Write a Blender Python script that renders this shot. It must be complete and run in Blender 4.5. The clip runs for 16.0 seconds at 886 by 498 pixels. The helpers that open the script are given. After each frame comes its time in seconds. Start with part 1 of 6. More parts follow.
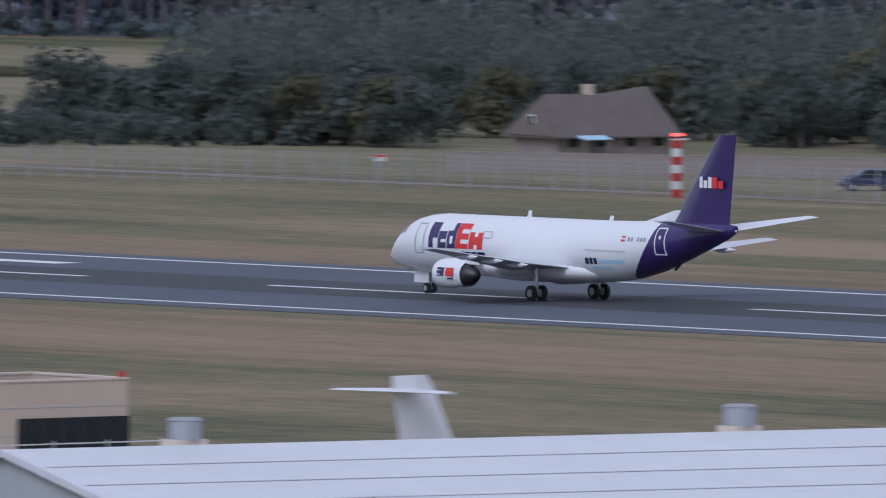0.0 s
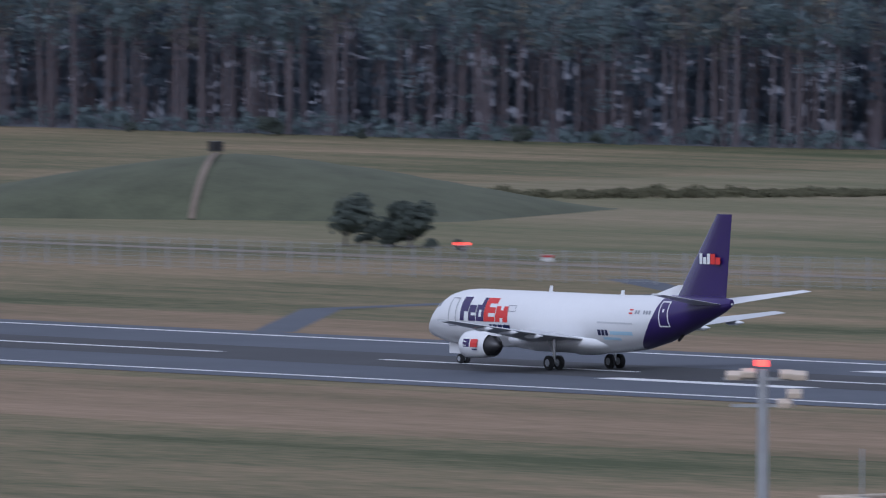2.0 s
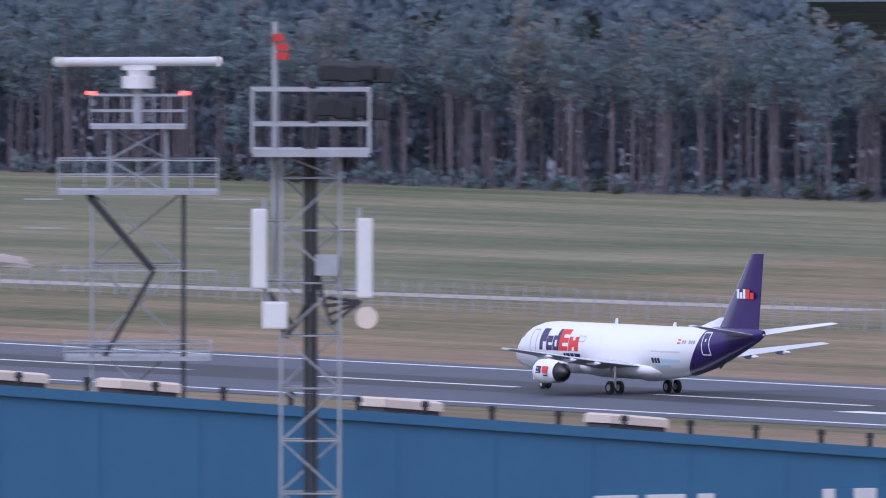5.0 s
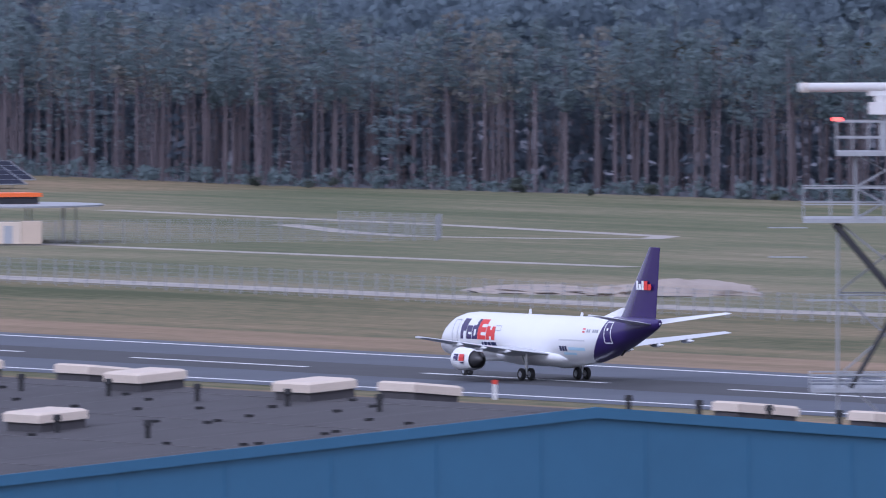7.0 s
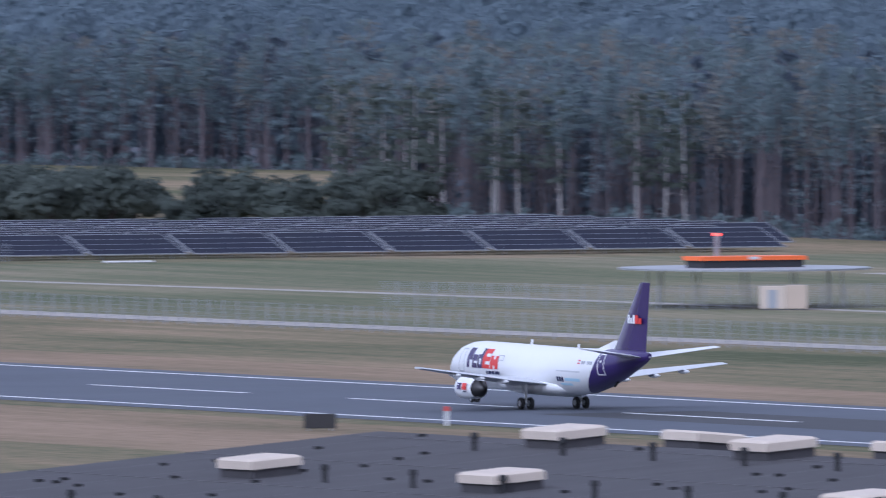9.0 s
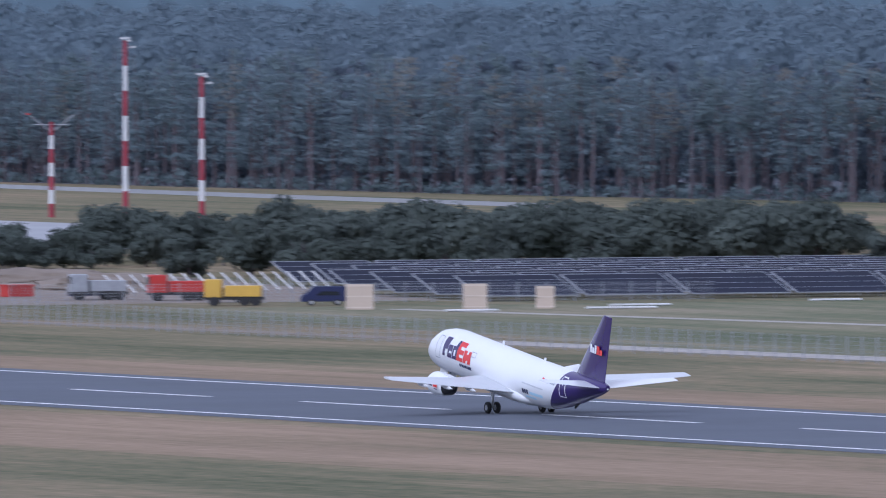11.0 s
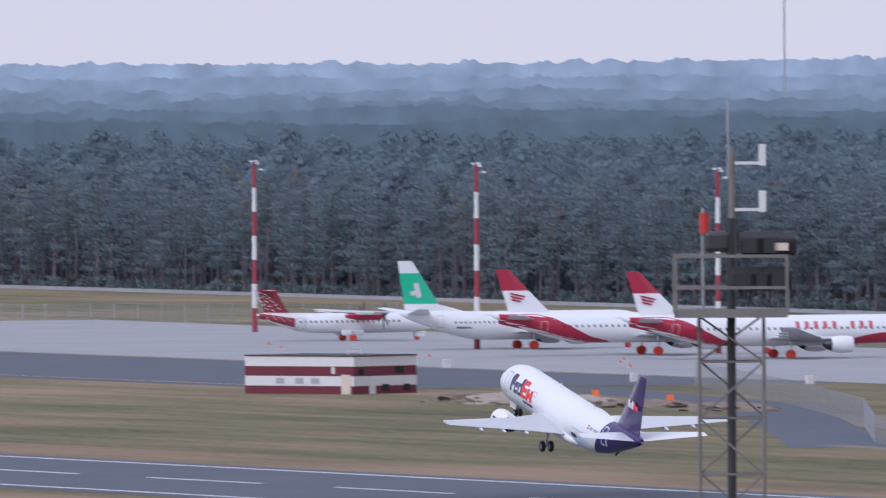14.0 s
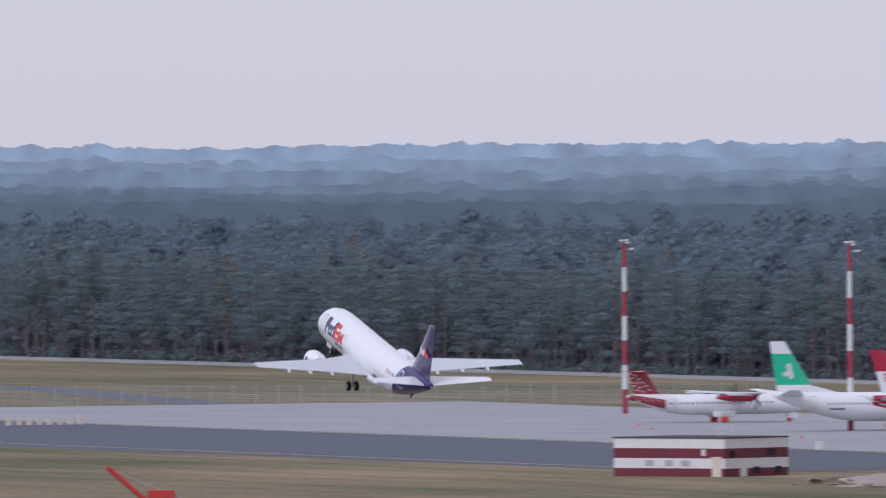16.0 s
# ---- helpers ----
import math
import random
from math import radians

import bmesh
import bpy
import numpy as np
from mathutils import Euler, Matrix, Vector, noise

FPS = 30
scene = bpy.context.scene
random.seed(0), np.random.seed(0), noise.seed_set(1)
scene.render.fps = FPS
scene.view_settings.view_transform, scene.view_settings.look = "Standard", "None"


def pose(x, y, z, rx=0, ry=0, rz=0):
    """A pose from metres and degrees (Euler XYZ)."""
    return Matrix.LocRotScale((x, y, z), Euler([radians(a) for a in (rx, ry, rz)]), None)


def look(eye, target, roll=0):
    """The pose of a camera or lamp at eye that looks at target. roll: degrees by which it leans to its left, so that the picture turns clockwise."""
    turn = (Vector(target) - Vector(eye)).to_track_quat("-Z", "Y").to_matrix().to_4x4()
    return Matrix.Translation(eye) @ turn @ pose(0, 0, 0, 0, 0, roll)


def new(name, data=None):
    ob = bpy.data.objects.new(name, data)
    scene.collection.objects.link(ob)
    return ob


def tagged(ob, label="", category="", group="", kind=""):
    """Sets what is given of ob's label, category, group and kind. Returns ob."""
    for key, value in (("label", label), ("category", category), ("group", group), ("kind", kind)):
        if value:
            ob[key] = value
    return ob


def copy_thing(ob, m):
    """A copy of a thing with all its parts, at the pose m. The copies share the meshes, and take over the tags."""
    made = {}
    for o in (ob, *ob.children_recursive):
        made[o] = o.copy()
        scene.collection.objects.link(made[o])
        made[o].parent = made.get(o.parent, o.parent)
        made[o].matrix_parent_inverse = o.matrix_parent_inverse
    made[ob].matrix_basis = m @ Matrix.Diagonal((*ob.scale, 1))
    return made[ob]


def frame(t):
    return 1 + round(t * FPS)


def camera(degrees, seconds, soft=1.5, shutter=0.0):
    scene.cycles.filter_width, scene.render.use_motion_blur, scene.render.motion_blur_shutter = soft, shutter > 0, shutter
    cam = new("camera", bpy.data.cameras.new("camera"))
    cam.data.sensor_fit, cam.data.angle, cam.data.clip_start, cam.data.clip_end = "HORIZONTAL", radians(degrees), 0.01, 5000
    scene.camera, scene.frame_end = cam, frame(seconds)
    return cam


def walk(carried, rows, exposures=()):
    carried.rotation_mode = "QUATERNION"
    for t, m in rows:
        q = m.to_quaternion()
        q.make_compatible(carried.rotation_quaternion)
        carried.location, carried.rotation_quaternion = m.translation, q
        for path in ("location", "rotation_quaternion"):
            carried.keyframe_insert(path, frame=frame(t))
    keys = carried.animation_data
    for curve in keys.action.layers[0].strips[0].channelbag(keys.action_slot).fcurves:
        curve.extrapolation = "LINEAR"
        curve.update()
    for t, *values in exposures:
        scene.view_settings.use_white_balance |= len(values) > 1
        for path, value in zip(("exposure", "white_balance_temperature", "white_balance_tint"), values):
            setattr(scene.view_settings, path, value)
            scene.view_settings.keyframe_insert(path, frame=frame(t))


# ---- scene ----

# The camera stands on a high building and pans with the taking-off freighter through a long lens.
# rows: seconds, x, y, z, azimuth clockwise from the runway's heading (+y), pitch, roll
PATH = [
    (0, 0.00, 0.00, 48.00, 38.8690, -2.0483, 0.139),
    (0.5, 0.00, 0.00, 48.00, 38.0816, -2.0331, 0.093),
    (1, 0.00, 0.00, 48.00, 37.5289, -2.0201, 0.097),
    (1.5, 0.00, 0.00, 48.00, 36.6895, -1.8280, 0.110),
    (2, 0.00, 0.00, 48.00, 35.8995, -1.7007, 0.008),
    (2.5, 0.00, 0.00, 48.00, 35.0700, -1.6296, 0.111),
    (3, 0.00, 0.00, 48.00, 34.2777, -1.5782, 0.088),
    (3.5, 0.00, 0.00, 48.00, 33.6118, -1.5399, 0.091),
    (4, 0.00, 0.00, 48.00, 32.9581, -1.5019, 0.094),
    (4.5, 0.00, 0.00, 48.00, 32.3166, -1.4642, 0.096),
    (5, 0.00, 0.00, 48.00, 31.6874, -1.4270, 0.099),
    (5.5, 0.00, 0.00, 48.00, 31.0706, -1.3901, 0.102),
    (6, 0.00, 0.00, 48.00, 30.3836, -1.3647, 0.067),
    (6.5, 3.11, 6.82, 47.87, 29.9611, -1.3598, 0.066),
    (7, 9.60, 21.06, 47.60, 29.5902, -1.3507, 0.034),
    (7.5, 16.93, 37.15, 47.29, 29.0458, -1.3155, 0.027),
    (8, 24.26, 53.24, 46.98, 28.5321, -1.2603, 0.055),
    (8.5, 31.60, 69.33, 46.67, 28.0834, -1.2125, -0.012),
    (9, 38.93, 85.42, 46.36, 27.4475, -1.1684, -0.112),
    (9.5, 46.26, 101.51, 46.05, 26.8240, -1.1352, -0.059),
    (10, 53.59, 117.60, 45.74, 26.5917, -1.1584, -0.076),
    (10.5, 60.93, 133.69, 45.44, 26.0011, -1.1084, -0.113),
    (11, 68.26, 149.78, 45.13, 25.4060, -1.0580, -0.151),
    (11.5, 75.59, 165.87, 44.82, 24.8213, -1.0078, -0.190),
    (12, 82.93, 181.96, 44.51, 24.2467, -0.9579, -0.228),
    (12.5, 86.61, 190.05, 44.35, 23.6885, -0.9071, -0.262),
    (13, 90.41, 198.53, 44.19, 23.2897, -0.7781, -0.283),
    (13.5, 94.65, 208.58, 44.00, 22.6630, -0.7343, -0.306),
    (14, 98.90, 218.63, 43.81, 22.0991, -0.6371, -0.328),
    (14.5, 103.18, 228.76, 43.62, 21.9438, -0.4623, -0.348),
    (15, 107.46, 238.90, 43.43, 21.7194, -0.3973, -0.369),
    (15.5, 111.35, 248.11, 43.25, 21.4280, -0.3718, -0.390),
    (16, 115.24, 257.32, 43.08, 20.9764, -0.3848, -0.412),
]


def aim(x, y, z, azimuth, pitch, roll):
    return pose(x, y, z, 90 + pitch, 0, -azimuth) @ pose(0, 0, 0, 0, 0, roll)


cam = camera(2.642, 16.0, soft=1.05, shutter=0.4)
walk(cam, [(r[0], aim(*r[1:])) for r in PATH], exposures=[(0.0, 0.18, 5160, 12), (1.0, 0.14, 5160, 12), (2.0, 0.12, 5120, 12), (3.0, 0.54, 5060, 13), (6.0, 0.70, 5090, 23), (8.0, 0.66, 4980, 17), (10.0, 0.64, 4940, 15), (13.0, 0.62, 5240, 16), (16.0, 0.40, 5520, 15)])

# ---- light: an even, pale evening overcast ----
world = bpy.data.worlds.new("overcast_sky")
scene.world = world
world.use_nodes = True
wn, wl = world.node_tree.nodes, world.node_tree.links
for n in list(wn):
    wn.remove(n)
sky = wn.new("ShaderNodeTexSky")
sky.sky_type, sky.sun_disc = "NISHITA", False
sky.sun_elevation, sky.sun_rotation = radians(32), radians(235)
sky.dust_density, sky.ozone_density, sky.air_density = 2.0, 2.0, 1.0
grey = wn.new("ShaderNodeRGB")
grey.outputs[0].default_value = (6.2, 5.6, 5.45, 1)
cloud = wn.new("ShaderNodeMixRGB")
cloud.inputs[0].default_value = 0.74
wl.new(sky.outputs[0], cloud.inputs[1])
wl.new(grey.outputs[0], cloud.inputs[2])
bg = wn.new("ShaderNodeBackground")
bg.inputs[1].default_value = 0.10
out = wn.new("ShaderNodeOutputWorld")
wl.new(cloud.outputs[0], bg.inputs[0])
wl.new(bg.outputs[0], out.inputs[0])

sun_data = bpy.data.lights.new("sun", "SUN")
sun_data.energy, sun_data.angle, sun_data.color = 1.0, radians(28), (1.0, 0.97, 0.93)
sun = new("sun", sun_data)
sun.matrix_world = look((-600, -300, 560), (0, 0, 0))


# ---- materials ----
def mat(name, colour, rough=0.7, metal=0.0, var=0.12, scale=1.0, bump=0.0, dark=None, coat=0.0, glow=None, island=0.0):
    """A procedural surface: base colour with coarse stains and fine grain, optional bump and per-piece variation."""
    m = bpy.data.materials.new(name)
    m.use_nodes = True
    nt = m.node_tree
    b = nt.nodes["Principled BSDF"]
    b.inputs["Roughness"].default_value, b.inputs["Metallic"].default_value = rough, metal
    b.inputs["Coat Weight"].default_value = coat
    tc = nt.nodes.new("ShaderNodeTexCoord")
    fac = None
    for s, amount in ((scale, var), (scale * 9.0, var * 0.6)):
        n = nt.nodes.new("ShaderNodeTexNoise")
        n.inputs["Scale"].default_value, n.inputs["Detail"].default_value = s, 4
        nt.links.new(tc.outputs["Object"], n.inputs["Vector"])
        k = nt.nodes.new("ShaderNodeMath")
        k.operation = "MULTIPLY_ADD"
        k.inputs[1].default_value, k.inputs[2].default_value = amount * 2.2, -amount * 1.1
        nt.links.new(n.outputs["Fac"], k.inputs[0])
        if fac is None:
            fac = k
        else:
            add = nt.nodes.new("ShaderNodeMath")
            nt.links.new(fac.outputs[0], add.inputs[0])
            nt.links.new(k.outputs[0], add.inputs[1])
            fac = add
    if island:
        g = nt.nodes.new("ShaderNodeNewGeometry")
        o = nt.nodes.new("ShaderNodeObjectInfo")
        for sock in (g.outputs["Random Per Island"], o.outputs["Random"]):
            k = nt.nodes.new("ShaderNodeMath")
            k.operation = "MULTIPLY_ADD"
            k.inputs[1].default_value, k.inputs[2].default_value = island, -island / 2
            nt.links.new(sock, k.inputs[0])
            add = nt.nodes.new("ShaderNodeMath")
            nt.links.new(fac.outputs[0], add.inputs[0])
            nt.links.new(k.outputs[0], add.inputs[1])
            fac = add
    one = nt.nodes.new("ShaderNodeMath")
    one.inputs[1].default_value = 1.0
    nt.links.new(fac.outputs[0], one.inputs[0])
    mul = nt.nodes.new("ShaderNodeVectorMath")
    mul.operation = "SCALE"
    mul.inputs[0].default_value = colour
    nt.links.new(one.outputs[0], mul.inputs["Scale"])
    nt.links.new(mul.outputs[0], b.inputs["Base Color"])
    if bump:
        bp = nt.nodes.new("ShaderNodeBump")
        bp.inputs["Strength"].default_value = bump
        bp.inputs["Distance"].default_value = 0.05
        nt.links.new(fac.outputs[0], bp.inputs["Height"])
        nt.links.new(bp.outputs[0], b.inputs["Normal"])
    if glow:
        b.inputs["Emission Color"].default_value = (*glow[:3], 1)
        b.inputs["Emission Strength"].default_value = glow[3]
    return m


def split_paint(m, colour, curve):
    """A second paint beyond a curved line round the tail: where s > a + k (z - z0)^2, s measured back from the nose."""
    nose, a, k, z0 = curve
    nt = m.node_tree
    b = nt.nodes["Principled BSDF"]
    old = b.inputs["Base Color"].links[0].from_socket
    tc = nt.nodes.new("ShaderNodeTexCoord")
    sep = nt.nodes.new("ShaderNodeSeparateXYZ")
    nt.links.new(tc.outputs["Object"], sep.inputs[0])

    def op(kind, x, y):
        n = nt.nodes.new("ShaderNodeMath")
        n.operation = kind
        for i, v in enumerate((x, y)):
            if isinstance(v, (int, float)):
                n.inputs[i].default_value = v
            else:
                nt.links.new(v, n.inputs[i])
        return n.outputs[0]

    dz = op("SUBTRACT", sep.outputs["Z"], z0)
    line = op("MULTIPLY", op("MULTIPLY", dz, dz), k)
    s = op("SUBTRACT", nose - a, sep.outputs["Y"])
    mask = op("GREATER_THAN", op("SUBTRACT", s, line), 0.0)
    mix = nt.nodes.new("ShaderNodeMixRGB")
    nt.links.new(mask, mix.inputs[0])
    nt.links.new(old, mix.inputs[1])
    mix.inputs[2].default_value = (*colour, 1)
    nt.links.new(mix.outputs[0], b.inputs["Base Color"])
    return m


def leaf_mat(name, colour, scale, island):
    """Leaves and needles: diffuse with light let through, patchy from clump to clump."""
    m = mat(name, colour, 0.9, var=0.3, scale=scale, island=island)
    nt = m.node_tree
    col = nt.nodes["Principled BSDF"].inputs["Base Color"].links[0].from_socket
    d, t, mix = nt.nodes.new("ShaderNodeBsdfDiffuse"), nt.nodes.new("ShaderNodeBsdfTranslucent"), nt.nodes.new("ShaderNodeMixShader")
    mix.inputs[0].default_value = 0.5
    nt.links.new(col, d.inputs[0])
    nt.links.new(col, t.inputs[0])
    nt.links.new(d.outputs[0], mix.inputs[1])
    nt.links.new(t.outputs[0], mix.inputs[2])
    nt.links.new(mix.outputs[0], nt.nodes["Material Output"].inputs[0])
    return m


def grass_mat(name="mown_dry_grass", low=(0.076, 0.088, 0.045, 1), mid=(0.170, 0.148, 0.088, 1), high=(0.285, 0.212, 0.138, 1)):
    """Mown airfield grass: straw and green in long strips along the runway, patchy at two scales."""
    m = bpy.data.materials.new(name)
    m.use_nodes = True
    nt = m.node_tree
    b = nt.nodes["Principled BSDF"]
    b.inputs["Roughness"].default_value = 0.95
    b.inputs["Specular IOR Level"].default_value = 0.1
    tc = nt.nodes.new("ShaderNodeTexCoord")

    def noise_at(scale, detail, stretch):
        mp = nt.nodes.new("ShaderNodeMapping")
        mp.inputs["Scale"].default_value = stretch
        n = nt.nodes.new("ShaderNodeTexNoise")
        n.inputs["Scale"].default_value, n.inputs["Detail"].default_value = scale, detail
        nt.links.new(tc.outputs["Object"], mp.inputs[0])
        nt.links.new(mp.outputs[0], n.inputs["Vector"])
        return n.outputs["Fac"]

    wide = noise_at(0.035, 5, (1, 0.10, 1))
    strips = noise_at(0.16, 4, (1, 0.07, 1))
    tufts = noise_at(0.8, 9, (1, 0.35, 1))
    patches = noise_at(0.02, 3, (1, 0.6, 1))

    def mixf(a, c, f):
        n = nt.nodes.new("ShaderNodeMixRGB")
        n.inputs[0].default_value = f
        nt.links.new(a, n.inputs[1])
        nt.links.new(c, n.inputs[2])
        return n.outputs[0]

    f = mixf(mixf(mixf(wide, strips, 0.45), tufts, 0.30), patches, 0.27)
    r = nt.nodes.new("ShaderNodeValToRGB")
    r.color_ramp.elements[0].position, r.color_ramp.elements[0].color = 0.40, low
    r.color_ramp.elements[1].position, r.color_ramp.elements[1].color = 0.60, high
    e = r.color_ramp.elements.new(0.50)
    e.color = mid
    nt.links.new(f, r.inputs[0])
    nt.links.new(r.outputs[0], b.inputs["Base Color"])
    bp = nt.nodes.new("ShaderNodeBump")
    bp.inputs["Strength"].default_value, bp.inputs["Distance"].default_value = 0.6, 0.25
    nt.links.new(tufts, bp.inputs["Height"])
    nt.links.new(bp.outputs[0], b.inputs["Normal"])
    return m


M = {
    "grass": grass_mat(),
    "straw": grass_mat("straw_grass", (0.15, 0.125, 0.075, 1), (0.235, 0.175, 0.115, 1), (0.31, 0.225, 0.155, 1)),
    "meadow": grass_mat("green_meadow_grass", (0.092, 0.108, 0.058, 1), (0.155, 0.155, 0.094, 1), (0.26, 0.22, 0.15, 1)),
    "field": grass_mat("green_field_grass", (0.112, 0.122, 0.066, 1), (0.182, 0.166, 0.100, 1), (0.255, 0.210, 0.142, 1)),
    # litter tone carries the blue of distance haze in its colour
    "floor": mat("hazed_pine_litter", (0.11, 0.115, 0.135), 0.95, var=0.3, scale=0.2),
    "asphalt": mat("runway_asphalt", (0.074, 0.084, 0.108), 0.85, var=0.22, scale=0.06, bump=0.1),
    "rubber": mat("tyre_rubber_marks", (0.035, 0.036, 0.042), 0.8, var=0.3, scale=0.1),
    "concrete": mat("apron_concrete", (0.30, 0.30, 0.31), 0.85, var=0.18, scale=0.05, bump=0.1),
    "paleroad": mat("pale_gravel_road", (0.34, 0.31, 0.28), 0.95, var=0.2, scale=0.1, bump=0.2),
    "paint_white": mat("marking_paint_white", (0.72, 0.72, 0.72), 0.7, var=0.2, scale=0.4),
    "paint_yellow": mat("marking_paint_yellow", (0.6, 0.42, 0.06), 0.7, var=0.2, scale=0.4),
    "white": mat("aircraft_white_gloss", (0.76, 0.76, 0.77), 0.28, var=0.03, scale=0.5, coat=0.3),
    "purple": mat("aircraft_purple_gloss", (0.029, 0.015, 0.098), 0.25, var=0.06, scale=0.5, coat=0.4),
    "orange": mat("logo_orange_red", (0.62, 0.035, 0.03), 0.35, var=0.04),
    "navy": mat("logo_navy", (0.015, 0.02, 0.075), 0.35, var=0.04),
    "paleblue": mat("logo_pale_blue", (0.45, 0.66, 0.80), 0.4, var=0.04),
    "greyline": mat("panel_line_grey", (0.34, 0.35, 0.38), 0.5, var=0.05),
    "red": mat("aircraft_red_gloss", (0.36, 0.012, 0.045), 0.3, var=0.06, coat=0.3),
    "title": mat("faded_title_red", (0.52, 0.10, 0.14), 0.4, var=0.06),
    "cover": mat("wheel_cover_red", (0.60, 0.055, 0.03), 0.6, var=0.12),
    "green": mat("aircraft_green_gloss", (0.03, 0.47, 0.26), 0.3, var=0.06, coat=0.3),
    "wing": mat("wing_light_grey", (0.55, 0.56, 0.58), 0.4, var=0.08, scale=0.6),
    "black": mat("black_rubber", (0.018, 0.018, 0.02), 0.75, var=0.2),
    "dark": mat("dark_exhaust_metal", (0.06, 0.058, 0.06), 0.45, 0.7, var=0.2),
    "glass": mat("dark_window_glass", (0.02, 0.025, 0.03), 0.08, var=0.1),
    "metal": mat("bare_metal", (0.55, 0.55, 0.56), 0.35, 0.9, var=0.1),
    "rusty": mat("weathered_tower_steel", (0.19, 0.175, 0.165), 0.75, 0.2, var=0.3, scale=1.5),
    "galv": mat("galvanised_steel", (0.36, 0.37, 0.39), 0.55, 0.5, var=0.2, scale=1.5),
    "lattice_dark": mat("dark_cable_sheath", (0.03, 0.03, 0.035), 0.7, var=0.2),
    "bluewall": mat("blue_profiled_sheet", (0.04, 0.13, 0.24), 0.55, var=0.10, scale=0.08),
    "roofdark": mat("bitumen_roof_felt", (0.058, 0.054, 0.058), 0.9, var=0.25, scale=0.25, bump=0.2),
    "seam": mat("felt_lap_edge", (0.105, 0.100, 0.105), 0.85, var=0.4, scale=0.5),
    "navyroof": mat("dark_membrane_roof", (0.018, 0.020, 0.034), 0.8, var=0.2, scale=0.3),
    "cream": mat("weathered_cream_skylight", (0.60, 0.51, 0.42), 0.7, var=0.12, scale=0.6),
    "whiteroof": mat("white_roof_membrane", (0.64, 0.645, 0.66), 0.6, var=0.08, scale=0.1),
    "greygable": mat("grey_gable_sheet", (0.42, 0.43, 0.44), 0.6, var=0.06, scale=0.3),
    "beige": mat("beige_cladding_panel", (0.52, 0.42, 0.33), 0.7, var=0.07, scale=0.5),
    "bark": mat("pine_bark", (0.112, 0.093, 0.102), 0.95, var=0.25, scale=1.2, island=0.4),
    "birchbark": mat("birch_bark", (0.38, 0.36, 0.36), 0.9, var=0.4, scale=1.5),
    # pine, mixed and far foliage lifted and blued: distance haze in the colour
    "pine": leaf_mat("hazed_pine_needles", (0.185, 0.232, 0.246), 0.12, 0.05),
    "pine_warm": leaf_mat("yellowing_needles", (0.225, 0.222, 0.205), 0.12, 0.06),
    "mixedleaf": leaf_mat("hazed_mixed_leaves", (0.196, 0.246, 0.272), 0.05, 0.05),
    # darker needle tone: shade between the trunks and haze put into the colour
    "shade_needles": leaf_mat("shade_tinted_needles", (0.118, 0.140, 0.172), 0.12, 0.06),
    "wood": leaf_mat("hazed_far_foliage", (0.192, 0.240, 0.276), 0.02, 0.06),
    "bush": leaf_mat("broadleaf_foliage", (0.128, 0.148, 0.132), 0.25, 0.2),
    "olive": leaf_mat("olive_autumn_foliage", (0.150, 0.145, 0.095), 0.3, 0.3),
    "tile": mat("old_fibre_cement_roof", (0.125, 0.102, 0.094), 0.9, var=0.25, scale=0.5, bump=0.2),
    "gableboard": mat("brown_gable_boards", (0.13, 0.105, 0.09), 0.9, var=0.25, scale=0.8),
    "plank": mat("weathered_plank", (0.26, 0.22, 0.20), 0.9, var=0.25, scale=0.8),
    "sand": mat("heaped_sand", (0.34, 0.29, 0.25), 0.95, var=0.2, scale=0.3, bump=0.3),
    "dirt": mat("bare_earth", (0.20, 0.16, 0.125), 0.95, var=0.3, scale=0.15, bump=0.3),
    "panel": mat("solar_cell_glass", (0.012, 0.015, 0.032), 0.6, var=0.2, scale=0.3),
    "signred": mat("signal_red_paint", (0.42, 0.03, 0.022), 0.5, var=0.1),
    "signorange": mat("signal_orange", (0.85, 0.16, 0.03), 0.5, var=0.1),
    "lampred": mat("red_obstruction_lamp", (0.5, 0.02, 0.02), 0.4, glow=(1.0, 0.08, 0.05, 2.5)),
    "mastred": mat("mast_red_paint", (0.27, 0.032, 0.05), 0.6, var=0.12),
    "maroon": mat("dull_maroon_paint", (0.13, 0.018, 0.032), 0.7, var=0.2, scale=0.6),
    "mastwhite": mat("mast_white_paint", (0.62, 0.61, 0.60), 0.6, var=0.08),
    "yellow": mat("vehicle_yellow", (0.55, 0.34, 0.05), 0.45, var=0.1),
    "hill": mat("mound_turf", (0.078, 0.085, 0.050), 0.95, var=0.4, scale=0.25, bump=0.3),
}
# panels: dull coated glass
M["panel"].node_tree.nodes["Principled BSDF"].inputs["Specular IOR Level"].default_value = 0.12


# ---- mesh helpers ----
def part(name, bm, material, parent=None, label=""):
    """Links a bmesh as one mesh object under a thing or a part."""
    me = bpy.data.meshes.new(name)
    bmesh.ops.recalc_face_normals(bm, faces=bm.faces)
    bm.to_mesh(me)
    bm.free()
    me.materials.append(M[material])
    ob = new(name, me)
    if parent is not None:
        ob.parent = parent
    if label:
        tagged(ob, label)
    return ob


def thing(name, m, label, category, group="", kind=""):
    ob = new(name)
    ob.matrix_world = m
    return tagged(ob, label, category, group, kind)


def smooth(ob, angle=0.7):
    for p in ob.data.polygons:
        p.use_smooth = True
    ob.data.set_sharp_from_angle(angle=angle)
    return ob


